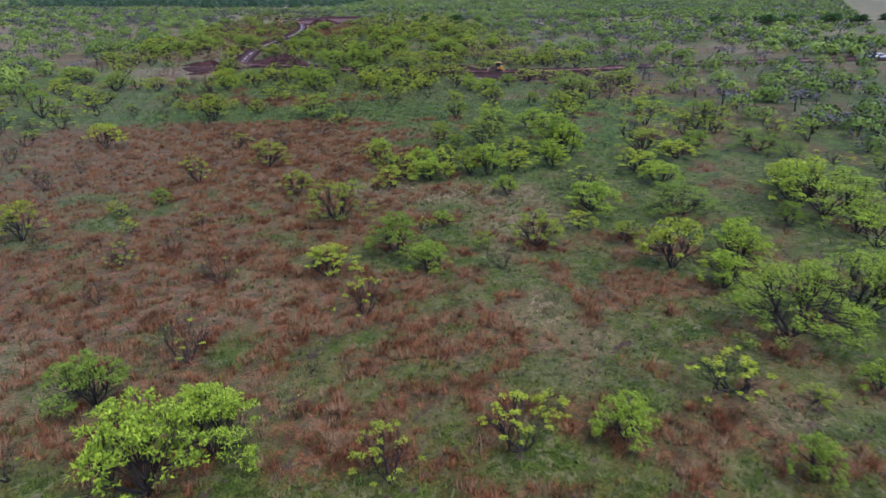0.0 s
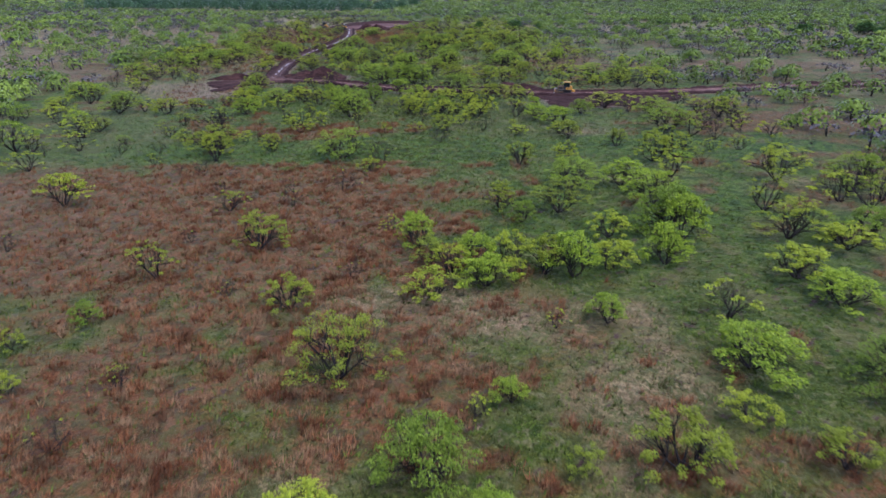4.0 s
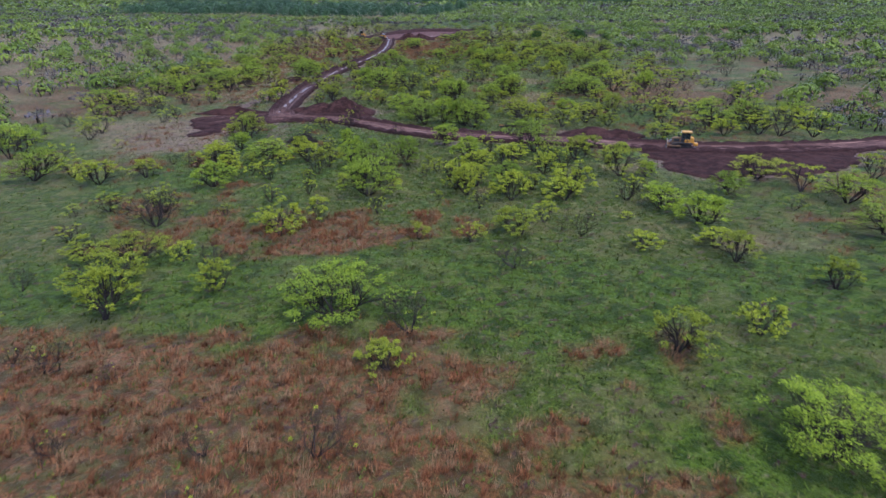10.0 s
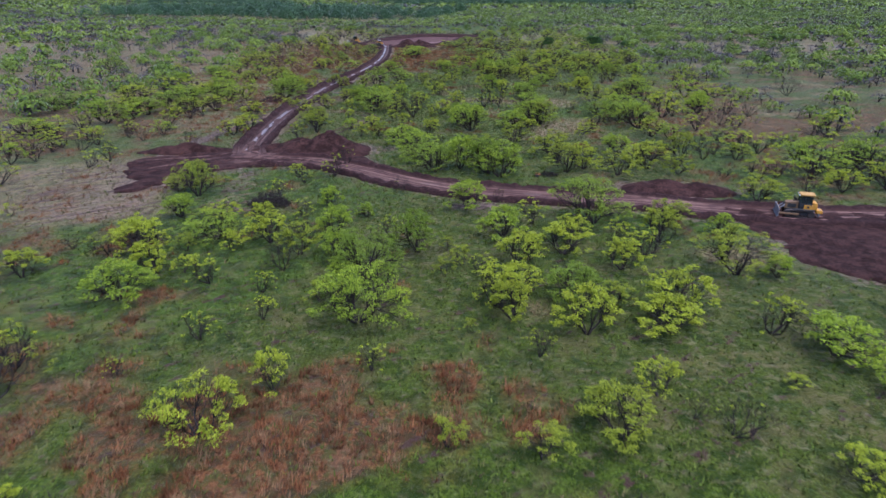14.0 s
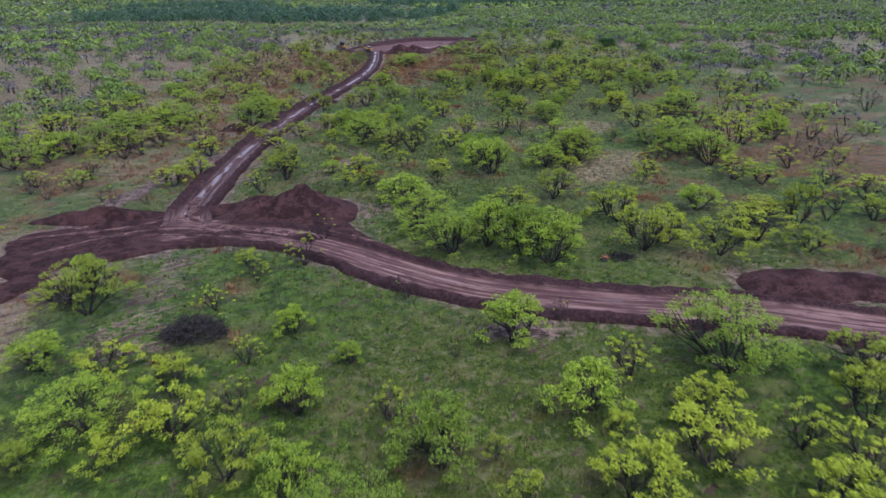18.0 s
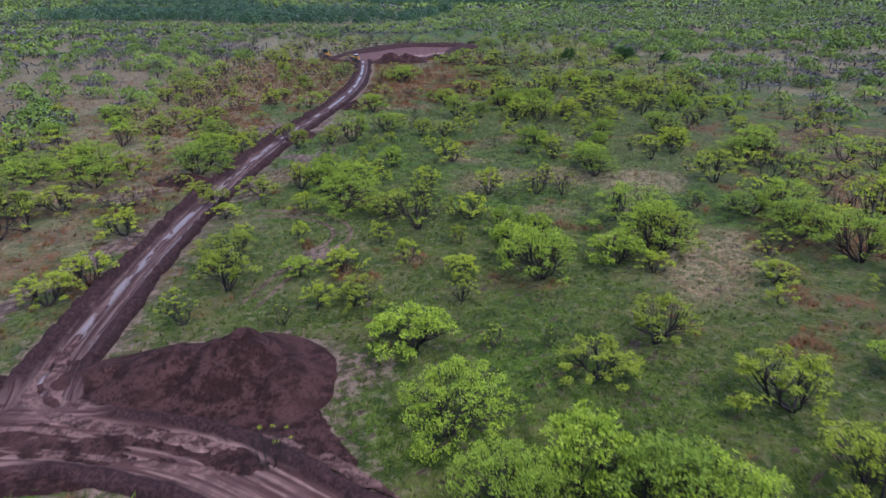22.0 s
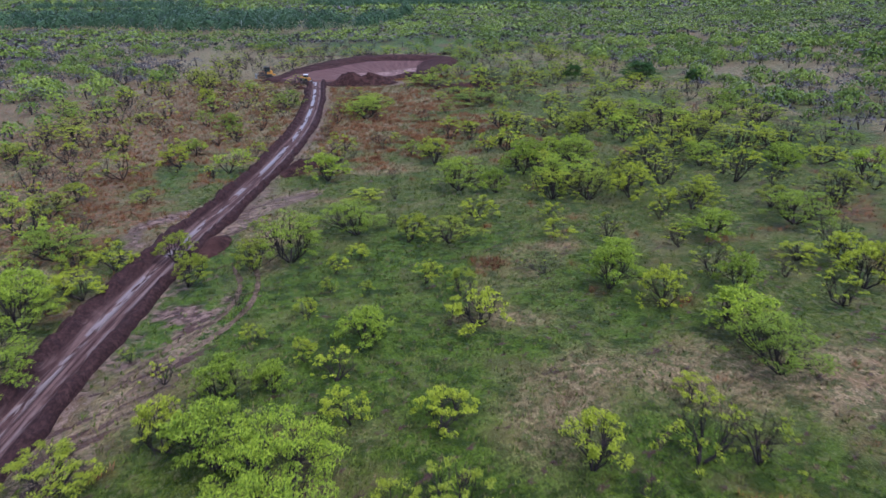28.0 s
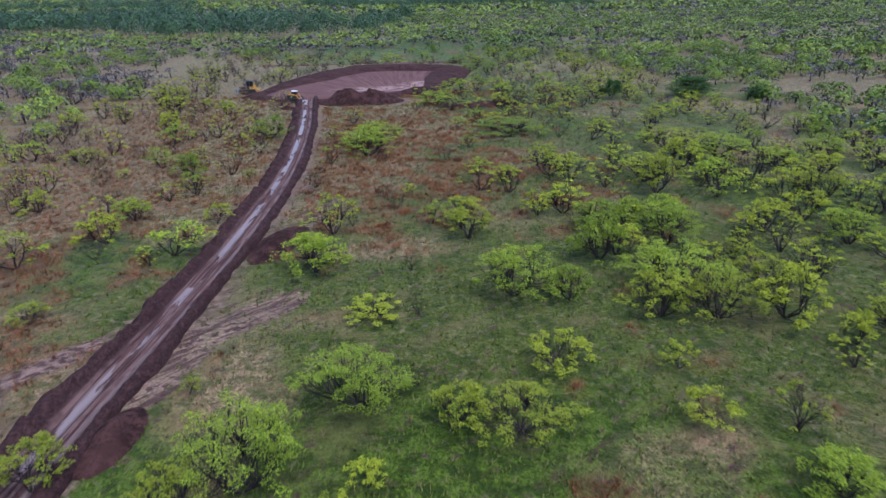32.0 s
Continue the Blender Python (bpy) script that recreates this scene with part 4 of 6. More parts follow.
def stand(kind, rows, fine=True):
    """Trees of one kind: place, crown width and height of each."""
    for x, y, wide, tall in rows:
        if kind == "y" and wide < 3.5:
            kind = "p"
        elif kind == "p" and wide >= 3.5:
            kind = "y"
        v = pick.randrange({"g": 7, "y": 7, "s": 5, "b": 5, "p": 5, "d": 2}[kind])
        zs = 0.82 * tall / TALL
        m = Matrix.LocRotScale((x, y, -0.02), Euler((0, 0, pick.uniform(0, 6.28))), (1.1 * wide / WIDE, 1.1 * wide / WIDE, zs))
        large = wide > 6.4 and kind in "gys" and fine
        key = (kind, v % 4 if large else v, fine, large)
        if key in PATTERNS:
            ob = copy_thing(PATTERNS[key], m)
            ob.matrix_basis = m
        else:
            ob = PATTERNS[key] = build_tree(kind, 100 * v + ord(kind) + 7 * fine, m, fine, large)
        words, category, group = LOOKS[kind]
        size = "Broad " if wide > 6 else "Low " if tall < 2.4 else "Tall " if tall > 5 else ""
        tagged(ob, (size + words).capitalize(), category, group)
        if kind == "y" and wide < 4.7:
            ob.name = "small_mesquite"
        STOOD.append((x, y, wide))


# ---- the trees of the flown strip, south to north ----
stand("g", [(22.3, 23, 2.7, 3.1), (-11.2, 27.1, 6, 6.5), (14.1, 27.3, 3.2, 3.5), (-8.4, 29.6, 4.6, 4.9), (31.5, 29.6, 2.2, 2.5), (-9.9, 32.6, 3.1, 2.6), (-16.3, 35.1, 4.4, 4.4), (30.6, 36.9, 8.7, 6.5), (37.3, 38.5, 8.2, 6.5), (29.9, 44.7, 4.1, 3.7), (33.8, 49.1, 5.4, 4.8), (5.8, 51.6, 3.7, 3.3), (3.6, 55.6, 4.7, 4.9), (44.4, 57.3, 3.1, 3.3), (50.5, 60, 11.1, 6.5), (35.2, 62.6, 7.8, 4.2), (8.9, 62.7, 2.3, 2.1), (25.9, 65.5, 6.1, 3.9), (51.4, 67.7, 6.1, 4.5), (18, 72.4, 3.2, 2.9), (37.9, 74, 5.4, 3.4), (-22.3, 74.5, 2.3, 2.4)])
stand("g", [(9.5, 79.6, 4.6, 3.7), (17.4, 80.9, 5, 5.3), (26.7, 83.1, 4.7, 4.7), (8.8, 83.6, 3.7, 4.2), (60.5, 88.2, 7.9, 4), (49.8, 88.5, 5.6, 4.2), (3.5, 88.7, 4.1, 4.5), (30.8, 89.1, 5.4, 6), (30, 91.1, 6, 6.5), (15.3, 95.5, 2.8, 3.1), (31.7, 100.6, 6.6, 5.7), (58.5, 103.7, 6.8, 6.5), (30.7, 108.1, 6.2, 4.4), (24, 108.1, 7.2, 4.6), (-6.8, 125.3, 8.5, 5.9), (49.7, 142.1, 10, 5.5), (31.1, 147.1, 5.7, 4.5), (28, 152.8, 5.3, 3.9), (51.9, 155, 7.1, 5), (-7.8, 158.1, 7.4, 6.4), (38.5, 158.6, 5, 3.5)])
stand("g", [(-29.1, 162.1, 5.7, 4.2), (10.5, 162.3, 4.8, 4.2), (-55.3, 165.5, 7.8, 5.5), (-7.9, 165.9, 6.6, 6.5), (30.4, 166.8, 2.8, 2.8), (-10.1, 167.4, 3.5, 2.3), (-11.3, 170.6, 3.9, 4.3), (-3.5, 173, 4.8, 5.4), (-25.4, 177, 6.9, 3.8), (5.7, 177.8, 4.8, 4), (-12.5, 178.2, 3.7, 4.2), (29.8, 178.3, 2.6, 3), (16.4, 182, 8.6, 6.5), (-9.8, 184, 2.1, 2.3), (-31.7, 184.1, 4.2, 3.4), (1.9, 186.8, 4.9, 4.5), (-71.4, 186.9, 9.3, 4.3), (-14.8, 188.6, 2.8, 3.1), (-34.7, 197.3, 4, 4), (7.3, 201.6, 7.4, 6.5), (5.7, 203.6, 6.4, 6.4), (53.3, 204, 9.7, 6.3)])
stand("g", [(-2, 204.5, 6.9, 5.5), (1.7, 206.2, 6, 6.2), (63.3, 208.9, 6.5, 4.4), (71.7, 210.2, 7.6, 4.8), (-5.3, 211.5, 7.1, 5.4), (27.2, 216.3, 4.9, 3.8), (-7.4, 222.1, 6.4, 4.3), (-76.1, 229.8, 9.9, 4.1), (4.5, 234.1, 7.4, 6.5), (-18.7, 235.6, 3.1, 2.5), (37.1, 236.6, 8.7, 6.5), (12.8, 237.4, 5.5, 4.2), (2.4, 239.3, 5.5, 4.7), (17.5, 240.5, 7.5, 6.5), (-68.3, 241.6, 8.6, 6.4), (34.9, 243.7, 8.3, 5), (5.9, 243.9, 3.4, 3.8), (2.9, 244.8, 5.1, 4.6), (17.6, 247.6, 9.2, 6.5), (36.3, 249.9, 7.7, 5.6), (32.4, 250.9, 6.7, 3.9), (-64.1, 251.1, 8.3, 4.9)])
stand("g", [(54.4, 252.4, 5.3, 5), (-16.3, 254.9, 9, 5.4), (-87.5, 256.7, 14.7, 5.5), (-60.9, 256.8, 9.5, 5.4), (-80.6, 259.4, 6.7, 5.2), (-15.6, 260.7, 7.3, 6.5), (57.6, 260.8, 5.3, 4.6), (-19.9, 263.5, 5.3, 5.4), (-52.4, 267.4, 8.4, 5.9), (18.7, 269.2, 6.5, 5.1), (-62.7, 269.8, 9.3, 4.4), (-20.6, 270.3, 4.1, 4.6), (-17.5, 271.1, 2.6, 3), (-39.8, 273.8, 9.2, 6.4), (-56.1, 274.8, 9.5, 6.5), (18.9, 275, 6.3, 4.5), (-65.5, 275.4, 9.3, 3.8), (-11.2, 276.9, 4.3, 3.6), (44.2, 278.7, 8.4, 4.4), (47.6, 280.7, 9.1, 5.1), (-39.5, 282, 6.9, 6.2), (22.4, 282.2, 4, 4.5)])
stand("g", [(11.2, 284.3, 5, 5.5), (-42.1, 287.5, 5.9, 3.8), (14, 290.6, 4.1, 3.1), (-19.1, 294.7, 7.5, 6.5), (26.8, 296.2, 5.8, 4), (-73.6, 297, 6.1, 4.3), (-43.8, 298.1, 7.6, 4.3), (38.6, 298.8, 7.7, 5.1), (-12.5, 301.7, 7.3, 4.8), (-69.4, 314.1, 7.9, 4.7), (6.1, 315.6, 3.8, 4.2), (15.8, 316.1, 9.5, 6.1), (1.3, 317.4, 7.2, 6.1), (50.3, 320.4, 6, 5.1), (11.6, 324.1, 5.3, 6.1), (-17.2, 324.9, 6.3, 4.8), (39.9, 325.2, 6.5, 4.4), (20.5, 327.7, 7.2, 5.8), (21.8, 333, 6.3, 4.8), (18.2, 333.5, 4.2, 4.1), (14.9, 333.9, 5.6, 4.1), (-40.6, 343.2, 4.4, 3.6)])
stand("g", [(50.2, 354.5, 7.3, 4.3), (60.4, 360.1, 8.7, 4.5), (44.4, 362.4, 8.8, 5.5), (-38.9, 363.7, 4.6, 4.4), (-12.3, 372.4, 9.1, 5.7), (-12.1, 380.7, 9.5, 5), (-78.8, 384.9, 7.2, 4.5), (14.2, 386.8, 13.9, 3.7), (-30.5, 388.4, 7.4, 5.3), (3.7, 421, 10.1, 4)])
stand("y", [(26.4, 28.9, 2.2, 1.8), (10.1, 30.3, 2.2, 1.9), (35.4, 45.2, 3.4, 1.8), (27.6, 49.3, 5.8, 5.4), (-2.8, 52.2, 5, 3.2), (26, 55.5, 3.6, 2.6), (11.8, 55.9, 2.2, 2.5), (17.1, 56, 4.8, 4.2), (22.6, 59.8, 3.2, 2.4), (-33.1, 64.9, 4.8, 4.7), (-23, 65.3, 1.9, 2.1), (-2.1, 66.2, 6.8, 5.6), (-25.8, 71, 2.1, 2.3), (-6.9, 76.3, 3.9, 3.5), (4.6, 77.6, 5, 3), (37.3, 79.5, 5.9, 3.7), (12, 80, 2.8, 3), (6.5, 81.7, 3.6, 4), (15, 81.7, 4.2, 4.6), (20.9, 82.2, 4.2, 3.8), (11.9, 83.1, 4, 4.5), (4.7, 84.6, 3.8, 3.2)])
stand("y", [(46.1, 85.6, 5.3, 3.5), (42, 89, 6.8, 4.8), (-12, 89.1, 5.4, 4.6), (23.5, 90.4, 4.2, 3.4), (20.2, 98.6, 7.1, 4.6), (13.3, 99.3, 4, 4.5), (-37.8, 104.6, 5.9, 4.8), (52, 109.2, 8, 6.1), (-1.8, 117.2, 3.5, 2.7), (19.2, 119.7, 4.7, 4.4), (39.3, 120.4, 6.4, 5.5), (26.4, 122.2, 3.6, 3.7), (43.6, 122.6, 6.6, 4.7), (-25.4, 124.8, 4.7, 5.4), (-27.2, 129.1, 6.3, 5.4), (-18, 129.9, 3.8, 3.6), (36.7, 130.3, 4, 3.6), (-27.4, 135.6, 6.6, 4.3), (30.4, 136.4, 4.3, 3.9), (-23.3, 136.5, 2.9, 2.5), (-33, 137.4, 4.9, 3), (22.3, 139.9, 3.6, 2.3)])
stand("y", [(29.8, 140, 4.1, 2.6), (4.8, 141.7, 3.1, 2.8), (-0.7, 142.7, 2.4, 2.4), (10.2, 143.7, 5.1, 3.7), (-15.7, 143.8, 5.1, 5), (-51.7, 147.2, 6.6, 3.5), (13.4, 147.8, 3.2, 3.1), (22.9, 148.5, 2, 1.3), (-12.3, 148.5, 3.2, 3.6), (64.8, 153.3, 6.9, 4.9), (17.1, 156.1, 5.6, 3.3), (10.4, 156.2, 5.2, 4.4), (1.1, 156.2, 1.4, 1.6), (4.9, 158.2, 3.7, 4.3), (18.5, 159.6, 5.4, 5.3), (13.6, 160.6, 3.6, 3), (3.4, 160.9, 4.4, 4.8), (-4.7, 161, 1.8, 2.1), (-11.6, 161.9, 2.5, 2.3), (6.3, 162.4, 4.5, 3.8), (-45.2, 163.4, 5.8, 4.1), (19.9, 163.4, 2.6, 2.7)])
stand("y", [(45.6, 166, 8.8, 4.1), (-40.3, 166.9, 4.5, 3.3), (-0.7, 167, 2.2, 2.5), (-68.3, 167.7, 6, 3.8), (26.9, 167.7, 8, 5.6), (-25.5, 167.9, 2.6, 2.3), (-28.1, 167.9, 3.8, 4), (16.3, 168.7, 4.4, 3.9), (1, 169.5, 2.5, 2.6), (6.3, 170, 4.5, 4), (-30.6, 172.2, 5.2, 4.8), (-15.4, 172.4, 4.4, 4.9), (11.3, 172.5, 5.5, 4.1), (-22.3, 173.2, 3, 2.9), (-27.2, 173.4, 2.6, 2.5), (-0.5, 173.5, 1.9, 1.9), (-32.3, 175, 5.2, 4.1), (7, 175.1, 2.3, 2.1), (22.2, 175.8, 4.8, 4.8), (-19.2, 175.8, 4.7, 4.2), (13, 177.2, 3.9, 3.2), (-21.2, 180.4, 3.9, 3.7)])
stand("y", [(24.9, 181.2, 5.3, 3.9), (-26.8, 183.4, 4.1, 2.8), (39.2, 190.3, 6.1, 3.6), (-32.8, 192.7, 7.1, 5.9), (52.1, 194, 4.8, 3.8), (-36.1, 194.8, 4.5, 2.7), (24.5, 202.7, 6.3, 5.3), (33.3, 202.9, 4.2, 3.7), (17.3, 204.3, 7, 6), (20.2, 206.1, 5.3, 4.8), (29.8, 206.4, 7.3, 4.8), (35.7, 209.7, 5.2, 5.9), (32.1, 211.3, 6.5, 4), (45.3, 211.4, 5, 3.4), (17.3, 213, 6, 5.5), (5.8, 217.3, 5.5, 3.5), (11.3, 221.9, 5.5, 4.9), (-15.9, 228.9, 3, 3.3), (37.3, 229.1, 6.7, 4.1), (-12.6, 229.4, 4.2, 3.5), (-39.6, 230.6, 5.1, 3.5), (26, 232.2, 4.4, 2.5)])
stand("y", [(-24.6, 233, 5.6, 4.9), (-38, 234.9, 4.6, 3.8), (15.7, 235, 3.7, 2.6), (-3.6, 235.1, 3.8, 2.8), (-14, 236.2, 4.2, 3.3), (-8.3, 238.3, 2.9, 3.3), (-26.1, 238.5, 6.5, 5), (18.4, 240.4, 7.2, 6.1), (-2.6, 243.2, 2.5, 2.8), (-11.2, 244.4, 2.5, 2.8), (-20.1, 245.1, 2.5, 2.8), (37.5, 245.3, 5.4, 4.8), (-26.2, 245.5, 2.5, 2.8), (-40.1, 248.1, 4.8, 4.2), (-57.5, 248.7, 4.5, 2.9), (-68.4, 251, 7.4, 5.3), (-1.1, 251.5, 4.8, 4), (-6.5, 252.9, 3, 3.3), (-30.4, 253.2, 3.8, 2.3), (-10.9, 253.3, 6.8, 4), (-21, 254.3, 3.1, 3.6), (-3.1, 254.5, 2.4, 2.2)])
stand("y", [(-56.4, 254.6, 8.8, 3.8), (-51, 256.2, 7.4, 4.3), (-32.5, 257.8, 3.7, 3.2), (-9.7, 259.6, 2.6, 2), (2.2, 261, 4.2, 4.6), (-71.3, 262.4, 11.2, 6.5), (-28.4, 262.6, 5.1, 3.2), (-37.1, 263.3, 4.4, 2.1), (34.6, 265.2, 8, 5.5), (-23.3, 265.4, 4, 4.5), (-6.3, 265.6, 3.8, 3.5), (10.7, 266.5, 2.8, 2.8), (-12.1, 266.9, 3.1, 3.5), (-49.4, 272.5, 5.8, 5.1), (-15.7, 274.8, 2.3, 2.5), (-20, 278.2, 2, 2.2), (-1.5, 279.3, 4.8, 4), (14.9, 280.1, 4.2, 4.7), (34.5, 281.6, 5, 5.6), (-16.1, 281.6, 2.2, 2.5), (-62.3, 282.4, 6.2, 3.4), (-2.6, 284, 3.2, 3.6)])
stand("y", [(36.4, 286.6, 4.8, 4.8), (-14.5, 286.7, 1.7, 1.8), (-5.6, 287.7, 3, 3), (-37.2, 288, 4.4, 3.9), (32.3, 288.5, 4.3, 2.4), (-28.1, 289.8, 3.8, 4.3), (-14.4, 291.1, 2.2, 2.5), (-22.6, 292.9, 3.7, 4.1), (-12.1, 294.1, 2.9, 2.2), (-36.6, 294.7, 4.2, 3.9), (-40.7, 295.6, 4, 2.5), (-30.9, 295.8, 3.8, 3.9), (9.5, 297.9, 3.4, 3), (-2.2, 298, 6.7, 3.5), (-6.7, 298.6, 3.8, 4.3), (53.7, 299.4, 4.6, 3.5), (-56.3, 302.8, 7.2, 4.3), (10.8, 303.8, 2.7, 3), (-24.5, 304.7, 1.4, 1.6), (1.9, 304.9, 4.5, 3.8), (39.3, 305, 4.9, 3.6), (25.8, 305.2, 3.3, 3.7)])
stand("y", [(29.2, 305.3, 5.3, 5.1), (48.5, 305.9, 6.7, 5.3), (31.6, 308.6, 4.7, 4.2), (23.3, 310.3, 5.6, 6.3), (17.6, 311, 7.2, 5.2), (13, 311.8, 6.5, 5.1), (-50.6, 312.3, 6.5, 3.8), (-11.7, 315.2, 5.3, 1.5), (24.4, 315.6, 5.5, 4.7), (-40.8, 316.7, 3.2, 2.2), (-82.6, 318.4, 6, 4.5), (-50.2, 318.8, 4.6, 3.2), (24.7, 321, 3.8, 4), (58.5, 323.6, 5.6, 3.5), (13.9, 325.3, 5.7, 4.3), (32.8, 329.7, 5.5, 4.7), (55.8, 331.5, 8, 4.7), (-0.8, 332.1, 5.7, 4.5), (39.5, 332.7, 6.1, 5), (-41.2, 335.7, 4.7, 4.6), (-0.6, 338, 5.1, 3.9), (44.9, 338.5, 7.7, 5.9)])
stand("y", [(8.7, 338.8, 3.7, 4.2), (-30.3, 340.9, 3.3, 3.2), (-68.9, 341.9, 5.9, 4.2), (26.9, 345.9, 6.2, 6.4), (-62.4, 346.2, 3.6, 2.8), (50.8, 347.5, 8.9, 5.6), (-54.1, 348.3, 4.6, 3.7), (-6.5, 349.1, 2, 2.3), (27.5, 351.4, 7.8, 4.9), (17.1, 352.8, 7, 5), (7.4, 354.2, 4.1, 3.4), (35, 356.7, 6.1, 6.3), (-66.8, 358.5, 6.8, 3.7), (-70.5, 366.8, 7.4, 3.9), (38.7, 369.1, 10.3, 4.8), (-58.3, 373.3, 6.9, 3.2), (-50.2, 396.5, 4.7, 5.1), (-73, 405.2, 5.3, 4.3), (-54.4, 412, 7.4, 6.5), (-58.4, 427.1, 10.1, 6.5)])
stand("s", [(0.9, 26.1, 3.7, 3.7), (8.2, 27.4, 3.9, 3.8), (22.3, 31, 4.9, 3.6), (0.2, 44.2, 3.8, 3.7), (-21.3, 56.7, 3.1, 2.7), (6.6, 61.4, 1.8, 2), (-16.2, 65.5, 1.9, 2.2), (13.8, 71.8, 1.8, 2), (27.8, 72.7, 5.2, 3.8), (-19.8, 83.1, 4.4, 4.3), (0.9, 93.3, 2.1, 2.4), (-17.8, 101.5, 4.2, 3.1), (-33.7, 123.1, 2.4, 2.1), (-37.6, 141.8, 3.9, 2.6), (-30.4, 146.6, 7.9, 5), (-23.6, 149.9, 1.7, 1.9), (-5.9, 150.9, 2.5, 2.8), (-31.3, 151.3, 4.3, 4.6), (-38.1, 151.7, 4.5, 3.1), (6.2, 152.8, 2.6, 3), (-19.6, 155.3, 2.8, 3.1), (24.8, 156.1, 4.2, 4.4)])
stand("s", [(-15.6, 158.5, 2.4, 2.7), (-17, 163.7, 2.3, 2.6), (-22.4, 165.6, 3.3, 3.6), (2.8, 167.2, 3.1, 3), (19.3, 171.7, 5.3, 3.9), (-35, 172.5, 3.7, 3), (17.1, 173.9, 3.7, 4.2), (-6.6, 177.6, 2.9, 3.2), (-16.7, 178.6, 3.2, 2.9), (9.4, 181.5, 3.6, 3.8), (-17.3, 184.3, 2.8, 2.9), (-22.2, 192.9, 3.2, 2.7), (47.6, 194, 4, 3), (-20.1, 198.6, 2.6, 3), (58.8, 199.4, 5.9, 4), (62.3, 200.7, 9.5, 5.4), (-16.5, 202.3, 3.6, 4.1), (49, 218.4, 6, 3.8), (-65.9, 220.6, 6.1, 3.9), (-1.4, 221.8, 2.1, 2.4), (-26.5, 226.7, 3.4, 3.8), (-3.3, 229.7, 3, 3.4)])
stand("s", [(47.5, 234.2, 5.5, 3.8), (-53.4, 235.4, 5.5, 3.8), (28.7, 238.2, 4.3, 3.2), (-7.2, 248.6, 8, 6.2), (26.7, 253.8, 3.3, 3.1), (-43.4, 255.7, 7.4, 4.3), (-26.6, 257.8, 2.1, 2), (-6.3, 258.5, 4.8, 4.2), (12, 260.4, 4.3, 4.2), (8.6, 260.8, 4.9, 5.5), (-40.3, 266.7, 3.6, 2.4), (-13.2, 272.1, 3.7, 2.7), (-25.5, 272.9, 2.6, 2.8), (-29, 276.4, 1.4, 1.5), (30.2, 278.7, 4.2, 4.3), (28.8, 284.8, 2.9, 2.9), (22, 285.8, 5.2, 4.2), (-75, 287.7, 8.7, 4.6), (22.1, 293.6, 3, 3.1), (15.1, 296, 3.8, 4.3), (44.7, 301.1, 4.4, 4.9), (70.3, 301.9, 5.5, 6.1)])
stand("s", [(23.7, 302.3, 3.1, 2.6), (44.6, 313.2, 5, 3.7), (29.9, 316.3, 5.1, 5.1), (40.8, 316.3, 6.4, 6.2), (32.1, 318.7, 3.9, 4.5), (21.2, 320, 3.9, 3.6), (-106, 323.1, 9.9, 6.2), (31.4, 324.1, 5.5, 5.2), (27.5, 325.2, 3.2, 3.2), (-34.4, 328.5, 2.5, 2.5), (47.6, 332.7, 9, 5.7), (-13.9, 337.7, 2.1, 2.4), (62.8, 338.2, 8.3, 5.2), (37.3, 347.2, 6.3, 5.7), (34.2, 347.6, 3.4, 3.2), (7.1, 348.6, 4.9, 4.8), (42.7, 348.8, 7.9, 6.5), (21, 349.4, 5.1, 4), (-35.5, 353.1, 5, 3.1), (65.8, 353.6, 9.5, 4.9), (-69.5, 354.2, 4.4, 4.7), (-72, 359.2, 6, 4.1)])
stand("s", [(-62.8, 362.4, 3.5, 3), (15, 362.9, 4.8, 3.6), (-63.4, 407, 4.4, 4.8), (28.4, 409.3, 6.1, 5.8), (6.8, 412.8, 8.2, 3.8), (-70.1, 414.4, 5.3, 5), (23.7, 417.8, 10, 6)])
stand("b", [(-18.5, 28.9, 2.5, 2.8), (-4.2, 32, 1.7, 1.9), (-3.6, 36.7, 1.6, 1.8), (-11.8, 39.3, 4.8, 3.8), (-20.8, 49.1, 2.3, 2.5), (-11.5, 51.1, 3.8, 3.6), (12.5, 51.2, 3.6, 2), (-17.7, 59.6, 3, 2.7), (-29.6, 61.4, 2.3, 2.5), (-12.6, 78.7, 2.5, 1.8), (-2.4, 81.7, 2.6, 2.3), (-37.6, 82.3, 4.5, 3.5), (-34.1, 82.9, 2, 1.9), (-36.6, 90.2, 2.9, 2.4), (-19.2, 91.6, 2.5, 2.2), (-48.4, 96.9, 3.1, 3.2), (-5, 99.3, 1.2, 1.4), (-10.6, 103, 3.5, 2.3), (-5.2, 108.2, 4.3, 3.7), (-11.6, 108.3, 2.4, 2.7), (-20.2, 108.3, 2.4, 2.2), (-20.6, 116, 1.6, 1.7)])
